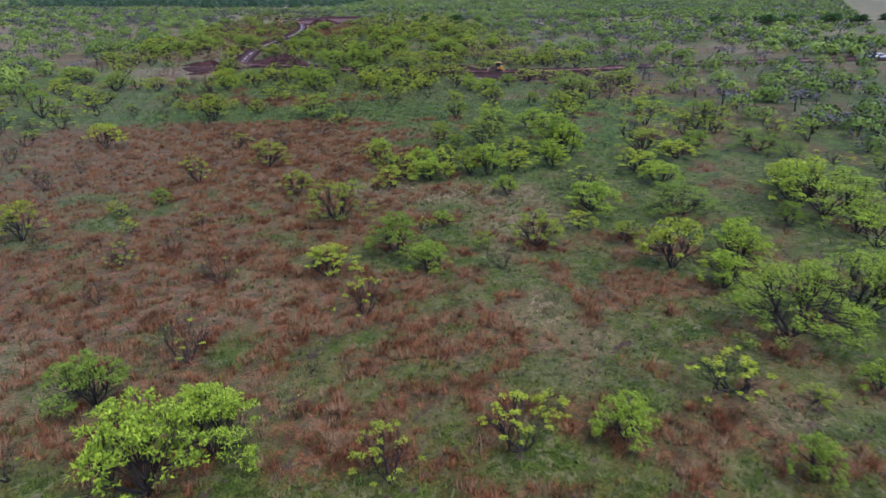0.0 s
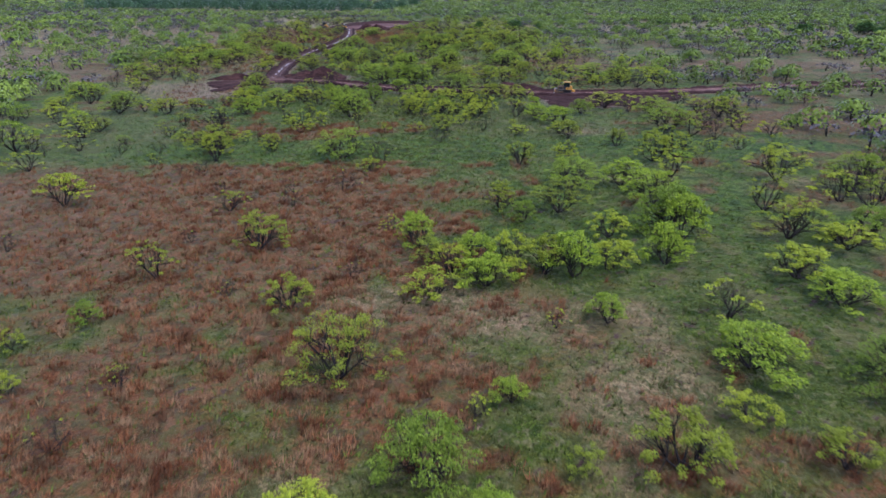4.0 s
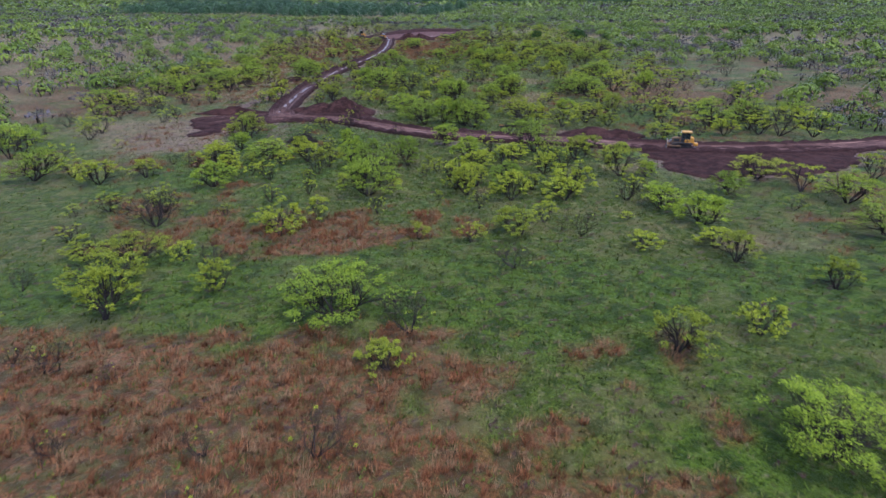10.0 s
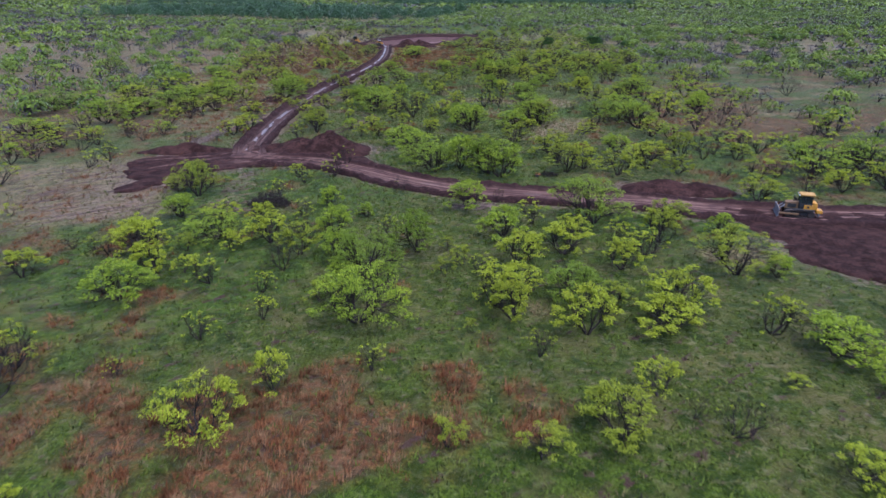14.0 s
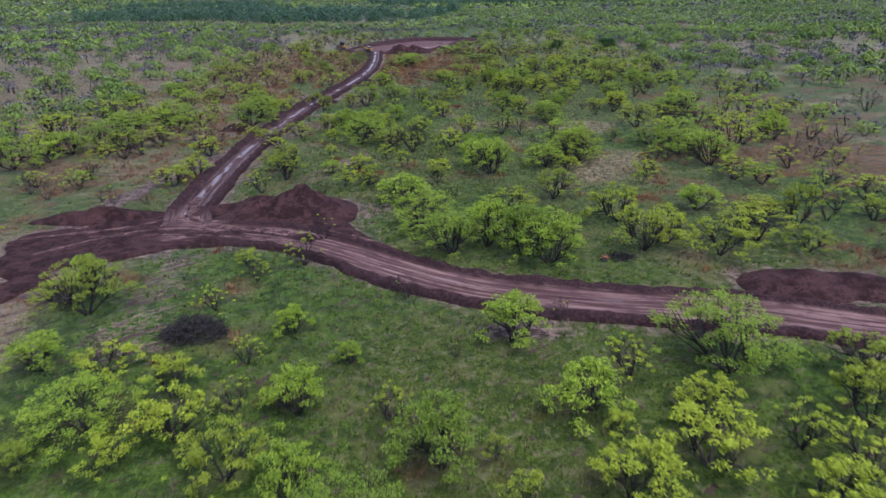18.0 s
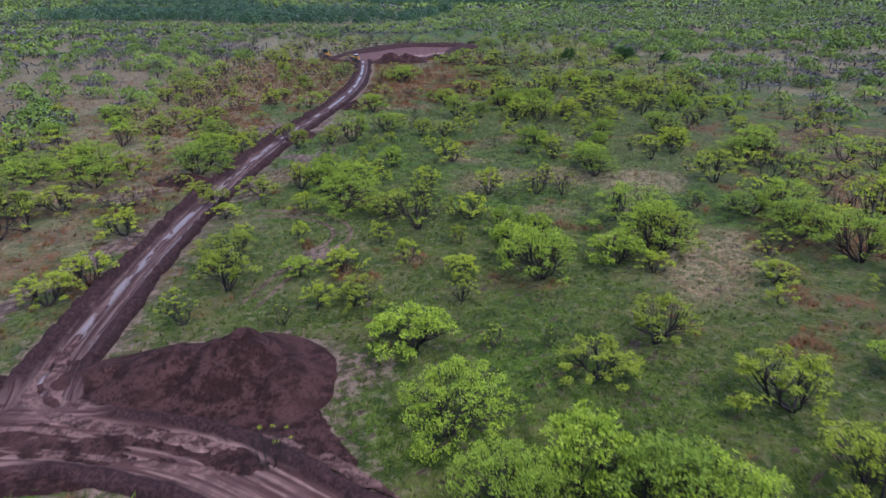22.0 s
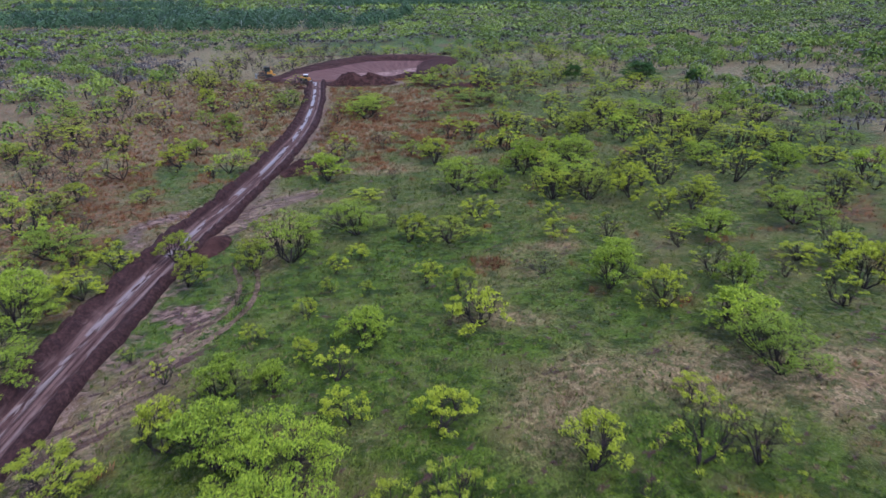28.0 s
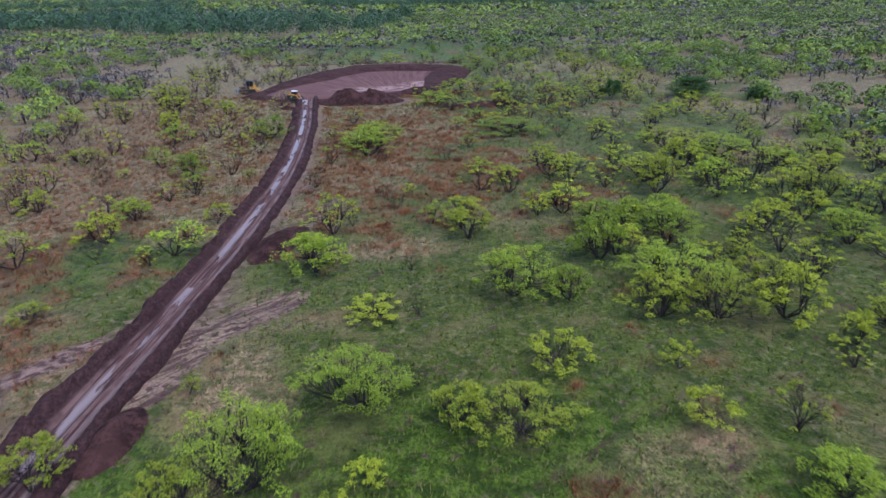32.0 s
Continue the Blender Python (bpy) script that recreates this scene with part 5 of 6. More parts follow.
stand("b", [(-25.6, 116.7, 3.9, 3), (-28.6, 118, 1.9, 2), (-54.1, 118.2, 4.7, 3.1), (-0.6, 122.5, 5.4, 4.1), (-35.3, 129.9, 2.7, 2.6), (-41.1, 130, 2.7, 2.6), (55.3, 134.6, 7.1, 5.8), (8.7, 134.9, 5.1, 2.6), (-20.3, 135.6, 4.5, 2.5), (16.7, 143.7, 3.6, 3.7), (14.9, 145.4, 1.9, 2.1), (-17.2, 155.3, 0.9, 1), (9.9, 167.1, 2.2, 2.4), (-16.2, 168.4, 4, 4.5), (-39.3, 174, 2.5, 2.5), (-2.3, 184.6, 1.7, 1.8), (6.2, 189.8, 2.1, 2.3), (-6.2, 194.5, 2.8, 2.8), (38.8, 200.7, 3.1, 2.4), (-70.8, 202.5, 4.5, 4.3), (-23.7, 204.8, 1.5, 1.7), (-15.6, 209, 3.7, 3.5)])
stand("b", [(-64.6, 210.8, 4.7, 3.6), (-55.3, 215.6, 2.9, 3), (-43.5, 220.2, 4, 3.9), (2.9, 221.6, 2.1, 2.4), (-40.3, 222.8, 2.7, 2), (-18.2, 226.3, 2.8, 2.6), (-57.7, 228, 4.2, 3.6), (54.1, 239.5, 6.7, 4.5), (31.6, 239.7, 3.3, 2.8), (13.3, 252.4, 1.7, 2), (4.5, 258.3, 2.6, 1.7), (-41.8, 260.7, 2.7, 2.2), (42.5, 265.1, 6.9, 6), (-74.2, 269.3, 8.4, 4.5), (47.6, 274.4, 5.6, 5.5), (86.1, 277.5, 7.4, 6.3), (-22.7, 285.2, 2, 2.2), (6.1, 288.5, 4, 2.8), (-8.5, 303.9, 2.1, 2.4), (-44.4, 306.7, 3.9, 2.8), (-7.7, 314.6, 2.1, 2.3), (-7.9, 324.4, 2.4, 2.4)])
stand("b", [(-58.5, 330.6, 4.7, 3.2), (-40.6, 330.8, 3.6, 2.5), (-58.8, 337.3, 4, 4.3), (-8.7, 343.4, 3.1, 3), (-58.5, 344, 2.6, 2.9), (-10, 348.4, 3, 2.4), (-29.8, 351, 2, 2.3), (-57.6, 352.8, 5.7, 3.9), (-19.5, 355, 3.4, 2.9), (-50.5, 359.3, 4.1, 3.4), (0.2, 366.7, 4.4, 3.7), (-49.7, 375.8, 4, 3.4), (-70.5, 382.9, 5, 4), (-73.7, 387.7, 5.4, 4.1), (-68.4, 389.2, 4.4, 4.2), (-69.5, 396.7, 7, 4.4), (-95.3, 404.6, 7.5, 4.2), (-85.1, 435.4, 10.4, 6.5), (-74, 447.1, 11.2, 6.5)])
stand("p", [(-21.4, 201.5, 3, 2.5), (24.2, 227.4, 2.5, 2.6), (-11.2, 286, 1.8, 1.6)])
stand("d", [(301, 366, 10, 7), (243, 369, 11, 7.5), (284, 369, 12, 8), (262, 373, 10, 7), (216, 379, 9, 6), (330, 380, 11, 7), (80.4, 412.6, 5, 4.7), (69.1, 421.4, 10.5, 6.3), (47.6, 422.3, 5.2, 5.8), (168, 455, 7, 5)])


# ---- the wider scrub, sown by density ----
sow = np.random.default_rng(77)


def axis_x(y):
    """The line along which the strip runs."""
    return np.interp(y, [0, 60, 130, 200, 280, 400], [3, 1, 0, -3, -7, -6])


def density(x, y):
    """Trees for each square metre, outside the strip."""
    side = np.abs(x - axis_x(y))
    base = 1 / 34 * (0.35 + 1.5 * rough_noise(x, y, 38, 91))
    base = base * np.where((y < 125) & (x < 0), 0.45, 1.0) * np.where((x > 5) & (y > 320) & (y < 440), 1.7, 1.0) * np.where((x < -15) & (y > 310), 1.35, 1.0)
    inside = (y > 15) & (y < 325)
    keep = np.where(inside, ramp(side, 36, 58), np.where(y < 325, ramp(side, 10, 30), 1.0))
    keep = np.where((y >= 325) & (y < 425), np.maximum(np.where((x > -22) & (x < 14) & (y > 340), 0.2, 0.6), ramp(side, 40, 62)), keep)
    return base * keep


def sow_trees(x0, x1, y0, y1, most, gap):
    n = int((x1 - x0) * (y1 - y0) * most)
    x, y = sow.uniform(x0, x1, n), sow.uniform(y0, y1, n)
    ok = (sow.uniform(0, most, n) < density(x, y)) & (near_works(x, y) > 1.8) & (scraped(x, y) < 0.3)
    ok &= ~((x > -30) & (x < 35) & (y > 505) & (y < 560) & (sow.uniform(0, 1, n) < 0.8))
    x, y = x[ok], y[ok]
    have = {}
    for tx, ty, tw in STOOD:
        have.setdefault((int(tx // 8), int(ty // 8)), []).append((tx, ty))
    out = []
    for px, py in zip(x, y):
        c = (int(px // 8), int(py // 8))
        if all((px - qx) ** 2 + (py - qy) ** 2 > gap * gap for i in (-1, 0, 1) for j in (-1, 0, 1) for qx, qy in have.get((c[0] + i, c[1] + j), ())):
            have.setdefault(c, []).append((px, py))
            out.append((px, py))
    return out


def sown_kind(x, y):
    """Which kind grows at a place: bare shrubs in the red grass, green crowns on the lush ground."""
    k = sow.uniform()
    dry = 0.6 + 0.5 * (x < 12) * (y > 330) + 0.5 * (y > 440) + 0.5 * (x < -20) * (y > 300) + 0.3 * (x < -30) + 0.35 * (x > 15) * (y > 330)
    return "b" if k < 0.20 * dry else "s" if k < 0.46 * dry else "y" if k < 0.78 else "g"


near = sow_trees(-72, 72, 15, 540, 0.06, 3.0)
for px, py in near:
    if len(STOOD) > 1330:
        break
    wide = float(np.clip(sow.normal(4.6, 1.3), 2.2, 8))
    stand(sown_kind(px, py), [(round(px, 1), round(py, 1), wide, wide * sow.uniform(0.66, 0.9))], False)




# ---- machines ----
YELLOW = paint("machine_yellow", (0.48, 0.225, 0.018), 0.5, amount=0.75)
DUSTY = paint("muddy_yellow", (0.15, 0.085, 0.040), 0.7, amount=0.9)
CREAM = paint("roof_cream", (0.40, 0.22, 0.05), 0.5, amount=0.6)
WHITE = paint("white_paint", (0.62, 0.63, 0.64), 0.35, amount=0.3)
BLACK = paint("black_paint", (0.016, 0.016, 0.017), 0.5, amount=0.3)
STEEL = paint("worn_steel", (0.30, 0.30, 0.31), 0.45, 0.6, amount=0.6)
TRACK_STEEL = paint("muddy_track_steel", (0.050, 0.040, 0.036), 0.7, 0.3, (0.085, 0.046, 0.040), 0.9)
RUBBER = paint("tyre_rubber", (0.022, 0.022, 0.023), 0.8, amount=0.5)
GLASS = bpy.data.materials.new("tinted_cab_glass")
GLASS.use_nodes = True
_g = GLASS.node_tree.nodes["Principled BSDF"]
_g.inputs["Base Color"].default_value = (0.10, 0.14, 0.13, 1)
_g.inputs["Roughness"].default_value = 0.04
_g.inputs["Transmission Weight"].default_value = 0.85


def box(x, y, z, sx, sy, sz, bevel=0.03, rx=0, ry=0, rz=0, taper=1.0):
    """A bevelled block round a middle point; taper narrows its top along x."""
    bm = bmesh.new()
    bmesh.ops.create_cube(bm, size=1)
    for v in bm.verts:
        k = taper if v.co.z > 0 else 1.0
        v.co = Vector((v.co.x * sx * k, v.co.y * sy, v.co.z * sz))
    if bevel:
        bmesh.ops.bevel(bm, geom=bm.edges[:], offset=min(bevel, 0.45 * min(sx, sy, sz)), segments=2, affect="EDGES", profile=0.5)
    bm.transform(pose(x, y, z, rx, ry, rz))
    return bm


def rod(a, b, r, sides=12, r2=None):
    bm = bmesh.new()
    a, b = Vector(a), Vector(b)
    bmesh.ops.create_cone(bm, cap_ends=True, segments=sides, radius1=r, radius2=r if r2 is None else r2, depth=(b - a).length)
    bm.transform(Matrix.Translation((a + b) / 2) @ (b - a).to_track_quat("Z", "Y").to_matrix().to_4x4())
    return bm


def profile(points, y0, y1, bevel=0.02):
    """A side outline in x and z drawn out across y."""
    bm = bmesh.new()
    low = [bm.verts.new((x, y0, z)) for x, z in points]
    high = [bm.verts.new((x, y1, z)) for x, z in points]
    n = len(points)
    bm.faces.new(low)
    bm.faces.new(high[::-1])
    for i in range(n):
        bm.faces.new((low[i], high[i], high[(i + 1) % n], low[(i + 1) % n]))
    bmesh.ops.recalc_face_normals(bm, faces=bm.faces[:])
    if bevel:
        bmesh.ops.bevel(bm, geom=bm.edges[:], offset=bevel, segments=1, affect="EDGES")
    return bm


def belt(length, r, y0, y1):
    """A crawler chain round two wheels, with its grouser bars."""
    bm = bmesh.new()
    pts = [(length / 2 + r * math.sin(k), r + r * math.cos(k)) for k in np.linspace(0, math.pi, 9)]
    pts += [(-length / 2 - r * math.sin(k), r - r * math.cos(k)) for k in np.linspace(0, math.pi, 9)]
    rings = []
    for k, (x, z) in enumerate(pts):
        cx = max(-length / 2, min(length / 2, x))
        d = Vector((x - cx, 0, z - r)).normalized()
        ins = (x - d.x * 0.09, z - d.z * 0.09)
        rings.append([bm.verts.new((x, y0, z)), bm.verts.new((x, y1, z)), bm.verts.new((ins[0], y1, ins[1])), bm.verts.new((ins[0], y0, ins[1]))])
    for a, b in zip(rings, rings[1:] + rings[:1]):
        for i in range(4):
            bm.faces.new((a[i], b[i], b[(i + 1) % 4], a[(i + 1) % 4]))
    for k in range(int(length / 0.22)):
        x = -length / 2 + (k + 0.5) * 0.22
        for z in (0.0, 2 * r):
            geo = bmesh.ops.create_cube(bm, size=1)["verts"]
            for v in geo:
                v.co = Vector((x + v.co.x * 0.05, (y0 + y1) / 2 + v.co.y * (y1 - y0), z + v.co.z * 0.07))
    bmesh.ops.recalc_face_normals(bm, faces=bm.faces[:])
    return bm


def build_dozer(m, label, roof, back_guard):
    """Crawler bulldozer, nose towards +x, standing on z = 0."""
    d = thing("bulldozer", m, label, "bulldozer")
    for s in (-1, 1):
        y = s * 0.98
        t = part("crawler_track", belt(2.7, 0.45, y - 0.28, y + 0.28), TRACK_STEEL, d, "mud-caked steel crawler track")
        part("track_frame", box(0, y, 0.45, 2.3, 0.26, 0.34, 0.04), BLACK, t)
        part("sprocket", rod((-1.35, y - 0.2, 0.47), (-1.35, y + 0.2, 0.47), 0.34, 16), TRACK_STEEL, t)
        part("idler", rod((1.35, y - 0.2, 0.45), (1.35, y + 0.2, 0.45), 0.33, 16), TRACK_STEEL, t)
        for k in range(5):
            x = -0.84 + 0.42 * k
            part("roller", rod((x, y - 0.17, 0.2), (x, y + 0.17, 0.2), 0.12, 10), TRACK_STEEL, t)
        part("push_arm", box(1.35, s * 1.38, 0.5, 2.5, 0.16, 0.22, 0.03), DUSTY, d)
        part("fender", box(-0.55, y, 1.02, 2.3, 0.62, 0.07, 0.02), BLACK, d)
        part("lift_cylinder", rod((1.5, s * 0.42, 1.55), (2.45, s * 0.5, 0.8), 0.065), STEEL, d)
    part("hull", box(-0.1, 0, 0.72, 3.2, 1.3, 0.55, 0.05), BLACK, d)
    hood = part("hood", profile([(0.15, 0.9), (1.75, 0.9), (1.8, 1.25), (1.7, 1.72), (0.15, 1.9)], -0.52, 0.52, 0.04), DUSTY, d, "mud-brown sloping engine hood")
    part("grille", box(1.80, 0, 1.3, 0.05, 0.8, 0.62, 0.01), BLACK, hood)
    for s in (-1, 1):
        part("side_vent", box(0.95, s * 0.53, 1.35, 1.0, 0.03, 0.5, 0.01), BLACK, hood)
    stack = part("exhaust_stack", rod((0.75, 0.25, 1.8), (0.75, 0.25, 2.6), 0.065), BLACK, hood)
    part("stack_cap", rod((0.75, 0.25, 2.6), (0.72, 0.25, 2.72), 0.075, 12, 0.06), STEEL, stack)
    part("air_filter", rod((0.45, -0.25, 1.85), (0.45, -0.25, 2.2), 0.15, 14), BLACK, hood)
    cab = part("cab", box(-0.62, 0, 1.35, 1.55, 1.36, 0.75, 0.05), BLACK, d, "black enclosed cab")
    for x, sl in ((0.1, 0.12), (-1.34, 0.0)):
        for s in (-1, 1):
            part("pillar", rod((x, s * 0.64, 1.68), (x - sl, s * 0.62, 2.72), 0.055, 6), BLACK, cab)
    part("windscreen", box(0.04, 0, 2.2, 0.02, 1.16, 0.96, 0.0, ry=-6), GLASS, cab)
    part("rear_window", box(-1.34, 0, 2.2, 0.02, 1.16, 0.96, 0.0), GLASS, cab)
    for s in (-1, 1):
        door = part("side_window", box(-0.64, s * 0.64, 2.2, 1.3, 0.02, 0.94, 0.0), GLASS, cab)
        part("window_bar", box(-0.55, s * 0.655, 2.2, 0.06, 0.03, 0.96, 0.005), BLACK, door)
    part("seat", box(-0.75, 0, 1.9, 0.5, 0.55, 0.6, 0.08), BLACK, cab)
    top = part("cab_roof", box(-0.68, 0, 2.82, 1.75, 1.5, 0.2, 0.07), roof, d, "cab roof panel")
    part("rear_hood", box(-1.35, 0, 2.78, 0.5, 1.35, 0.26, 0.06), YELLOW, top)
    for s in (-1, 1):
        part("work_light", box(0.24, s * 0.55, 2.76, 0.1, 0.18, 0.13, 0.02), WHITE, top)
    if back_guard:
        for x in (0.2, -0.5):
            for s in (-1, 1):
                part("guard_post", rod((x, s * 0.72, 1.6), (x, s * 0.72, 3.05), 0.05, 8), BLACK, d)
        part("guard_screen", box(-0.15, 0, 3.07, 0.9, 1.5, 0.06, 0.02), BLACK, d)
    tank = part("fuel_tank", profile([(-1.42, 1.0), (-1.42, 1.95), (-2.0, 1.85), (-2.1, 1.0)], -0.62, 0.62, 0.05), YELLOW, d, "yellow rear fuel tank with a black badge")
    for s in (-1, 1):
        part("side_panel", box(-1.0, s * 0.72, 1.3, 1.1, 0.1, 0.55, 0.03), YELLOW, tank)
        part("badge", rod((-0.95, s * 0.77, 1.33), (-0.95, s * 0.79, 1.33), 0.15, 16), BLACK, tank, "round black badge")
    rip = part("ripper_frame", profile([(-2.0, 0.55), (-2.05, 1.0), (-2.75, 0.95), (-2.85, 0.6), (-2.6, 0.5)], -0.55, 0.55, 0.04), YELLOW, d, "yellow ripper frame")
    for y in (-0.45, 0, 0.45):
        part("ripper_shank", profile([(-2.55, 1.05), (-2.4, 1.05), (-2.45, 0.35), (-2.3, 0.1), (-2.42, 0.08), (-2.6, 0.4)], y - 0.04, y + 0.04, 0.0), STEEL, rip)
    blade = bmesh.new()
    rows = []
    for k in range(8):
        a = -0.55 + 1.1 * k / 7
        rows.append([blade.verts.new((2.45 + off + 0.35 * (1 - math.cos(a)), y, 0.08 + 1.1 * k / 7)) for off, y in ((0, -1.6), (0, 1.6), (0.08, 1.6), (0.08, -1.6))])
    for a, b in zip(rows, rows[1:]):
        for i in range(4):
            blade.faces.new((a[i], a[(i + 1) % 4], b[(i + 1) % 4], b[i]))
    blade.faces.new(rows[0][::-1])
    blade.faces.new(rows[-1])
    bmesh.ops.recalc_face_normals(blade, faces=blade.faces[:])
    b = part("blade", blade, STEEL, d, "curved steel blade scoured bright by soil")
    part("cutting_edge", box(2.66, 0, 0.1, 0.06, 3.24, 0.2, 0.01), STEEL, b)
    for k in (-0.9, -0.3, 0.3, 0.9):
        part("blade_rib", box(2.42, k, 0.65, 0.1, 0.08, 0.85, 0.01), YELLOW, b)
    return d


def build_loader(m):
    """Compact track loader with its bucket lowered."""
    d = thing("track_loader", m, "small dark track loader with a white roof and lowered bucket", "loader")
    for s in (-1, 1):
        y = s * 0.8
        t = part("crawler_track", belt(1.5, 0.36, y - 0.2, y + 0.2), TRACK_STEEL, d, "muddy crawler track")
        part("track_frame", box(0, y, 0.36, 1.3, 0.2, 0.25, 0.03), BLACK, t)
        arm = part("lift_arm", profile([(-1.1, 1.55), (-1.0, 1.75), (0.9, 1.5), (1.5, 0.6), (1.35, 0.5), (0.7, 1.3)], s * 0.72 - 0.07, s * 0.72 + 0.07, 0.02), YELLOW, d)
        part("arm_cylinder", rod((-0.6, s * 0.72, 0.9), (0.2, s * 0.72, 1.45), 0.05), STEEL, arm)
    part("body", box(-0.35, 0, 0.95, 1.9, 1.15, 0.8, 0.08), BLACK, d, "dark rear body")
    cab = part("cab", box(0.2, 0, 1.25, 1.0, 1.0, 0.6, 0.04), BLACK, d, "black cab frame")
    for x in (-0.25, 0.65):
        for s in (-1, 1):
            part("pillar", rod((x, s * 0.47, 1.5), (x, s * 0.47, 2.15), 0.045, 6), BLACK, cab)
    for s in (-1, 1):
        part("side_window", box(0.2, s * 0.47, 1.83, 0.84, 0.02, 0.58, 0.0), GLASS, cab)
    part("windscreen", box(0.66, 0, 1.83, 0.02, 0.86, 0.58, 0.0), GLASS, cab)
    part("roof", box(0.2, 0, 2.2, 1.15, 1.1, 0.1, 0.04), WHITE, d, "white cab roof")
    part("bucket", profile([(1.3, 0.75), (1.25, 0.15), (1.4, 0.05), (2.1, 0.05), (2.1, 0.1), (1.5, 0.2), (1.42, 0.8)], -0.95, 0.95, 0.01), STEEL, d, "worn steel bucket")
    return d


def build_pickup(m):
    """White pickup truck, nose towards +x."""
    d = thing("pickup_truck", m, "white pickup truck parked on the clay track", "truck")
    body = part("body", profile([(-2.85, 0.5), (-2.85, 1.12), (-0.75, 1.15), (1.0, 1.15), (2.7, 1.08), (2.85, 0.85), (2.85, 0.5)], -0.98, 0.98, 0.06), WHITE, d)
    part("cab", profile([(-0.95, 1.1), (-0.8, 1.78), (0.35, 1.82), (1.2, 1.12)], -0.85, 0.85, 0.06), WHITE, d)
    part("windscreen", box(0.82, 0, 1.47, 0.03, 1.4, 0.72, 0.0, ry=-50), GLASS, d)
    for s in (-1, 1):
        part("side_window", box(-0.2, s * 0.86, 1.47, 1.15, 0.02, 0.45, 0.0), GLASS, d)
        part("headlight", box(2.82, s * 0.75, 0.9, 0.08, 0.3, 0.16, 0.02), STEEL, d)
    part("load_bed", box(-1.85, 0, 1.13, 1.85, 1.6, 0.03, 0.0), BLACK, d)
    part("bumper", box(2.9, 0, 0.55, 0.15, 1.9, 0.2, 0.04), STEEL, body)
    for x in (-1.8, 1.85):
        for s in (-1, 1):
            w = part("wheel", rod((x, s * 0.72, 0.4), (x, s * 1.0, 0.4), 0.4, 20), RUBBER, d)
            part("rim", rod((x, s * 0.98, 0.4), (x, s * 1.02, 0.4), 0.24, 14), STEEL, w)
    return d


build_dozer(pose(41.2, 184.4, 0.1, 0, 0, 162) @ Matrix.Diagonal((0.9, 0.9, 0.93, 1)), "muddy yellow bulldozer with a black cab working on the clay track", CREAM, False)
big = build_dozer(pose(-44.6, 445.8, 0.12, 0, 0, 200) @ Matrix.Diagonal((1.12, 1.12, 1.12, 1)), "large yellow bulldozer with a guarded cab beside the excavation", BLACK, True)
build_loader(pose(-30.6, 430.2, 0.12, 0, 0, -12) @ Matrix.Diagonal((1.15, 1.15, 1.15, 1)))
build_pickup(pose(172, 197.2, 0.1, 0, 0, 172))


# ---- brush heaps and broken wood ----
def brush_heap(x, y, wide, deep, tall, count, seed, label):
    """A heap of pushed-up dead branches over a little soil."""
    rng = np.random.default_rng(seed)
    w = Wood()
    for _ in range(count):
        r = math.sqrt(rng.uniform())
        a = rng.uniform(0, 6.28)
        c = np.array([math.cos(a) * r * wide / 2, math.sin(a) * r * deep / 2, tall * (1 - r * r) * rng.uniform(0.1, 1)])
        d = rng.normal(size=3) * np.array([1, 1, 0.45])
        d /= np.linalg.norm(d)
        ln = rng.uniform(0.5, 1.5)
        q = c + d * ln
        q[2] = max(q[2], 0.02)
        w.limb([c - d * ln * 0.4, c + rng.normal(size=3) * 0.06, q], [rng.uniform(0.02, 0.06), 0.03, 0.008], 4)
    ob = new("brush_heap", w.mesh("brush_heap"))
    ob.matrix_basis = pose(x, y, 0)
    return tagged(ob, label, "brush heap")


brush_heap(-22.6, 188.6, 5.2, 3.4, 1.7, 420, 601, "dark heap of dead brush pushed together on the grass")
brush_heap(-42.0, 269.5, 5.0, 2.2, 1.2, 200, 602, "dark brush pushed against scraped clay")
brush_heap(14.4, 202.0, 2.6, 1.6, 0.6, 80, 603, "grey heap of uprooted branches beside the track")
brush_heap(-13, 513, 9, 3.5, 2.2, 260, 604, "dark brush heap behind the excavation bank")
brush_heap(19, 509, 7, 3.0, 1.7, 200, 605, "dark brush heap behind the excavation bank")

FRESH = paint("fresh_split_wood", (0.34, 0.115, 0.035), 0.7, amount=0.2)
stump = thing("broken_stump", pose(12.6, 201.6, 0.02), "uprooted stump with fresh orange splintered wood", "stump")
part("root_plate", rod((0, 0, 0.0), (0.1, 0.05, 0.35), 0.34, 9, 0.2), BARK, stump)
for k in range(6):
    a = k * 1.1
    part("splinter", rod((0.1, 0, 0.25), (0.15 + 0.5 * math.cos(a), 0.3 * math.sin(a), 0.35 + 0.12 * (k % 3)), 0.07, 5, 0.015), FRESH, stump)


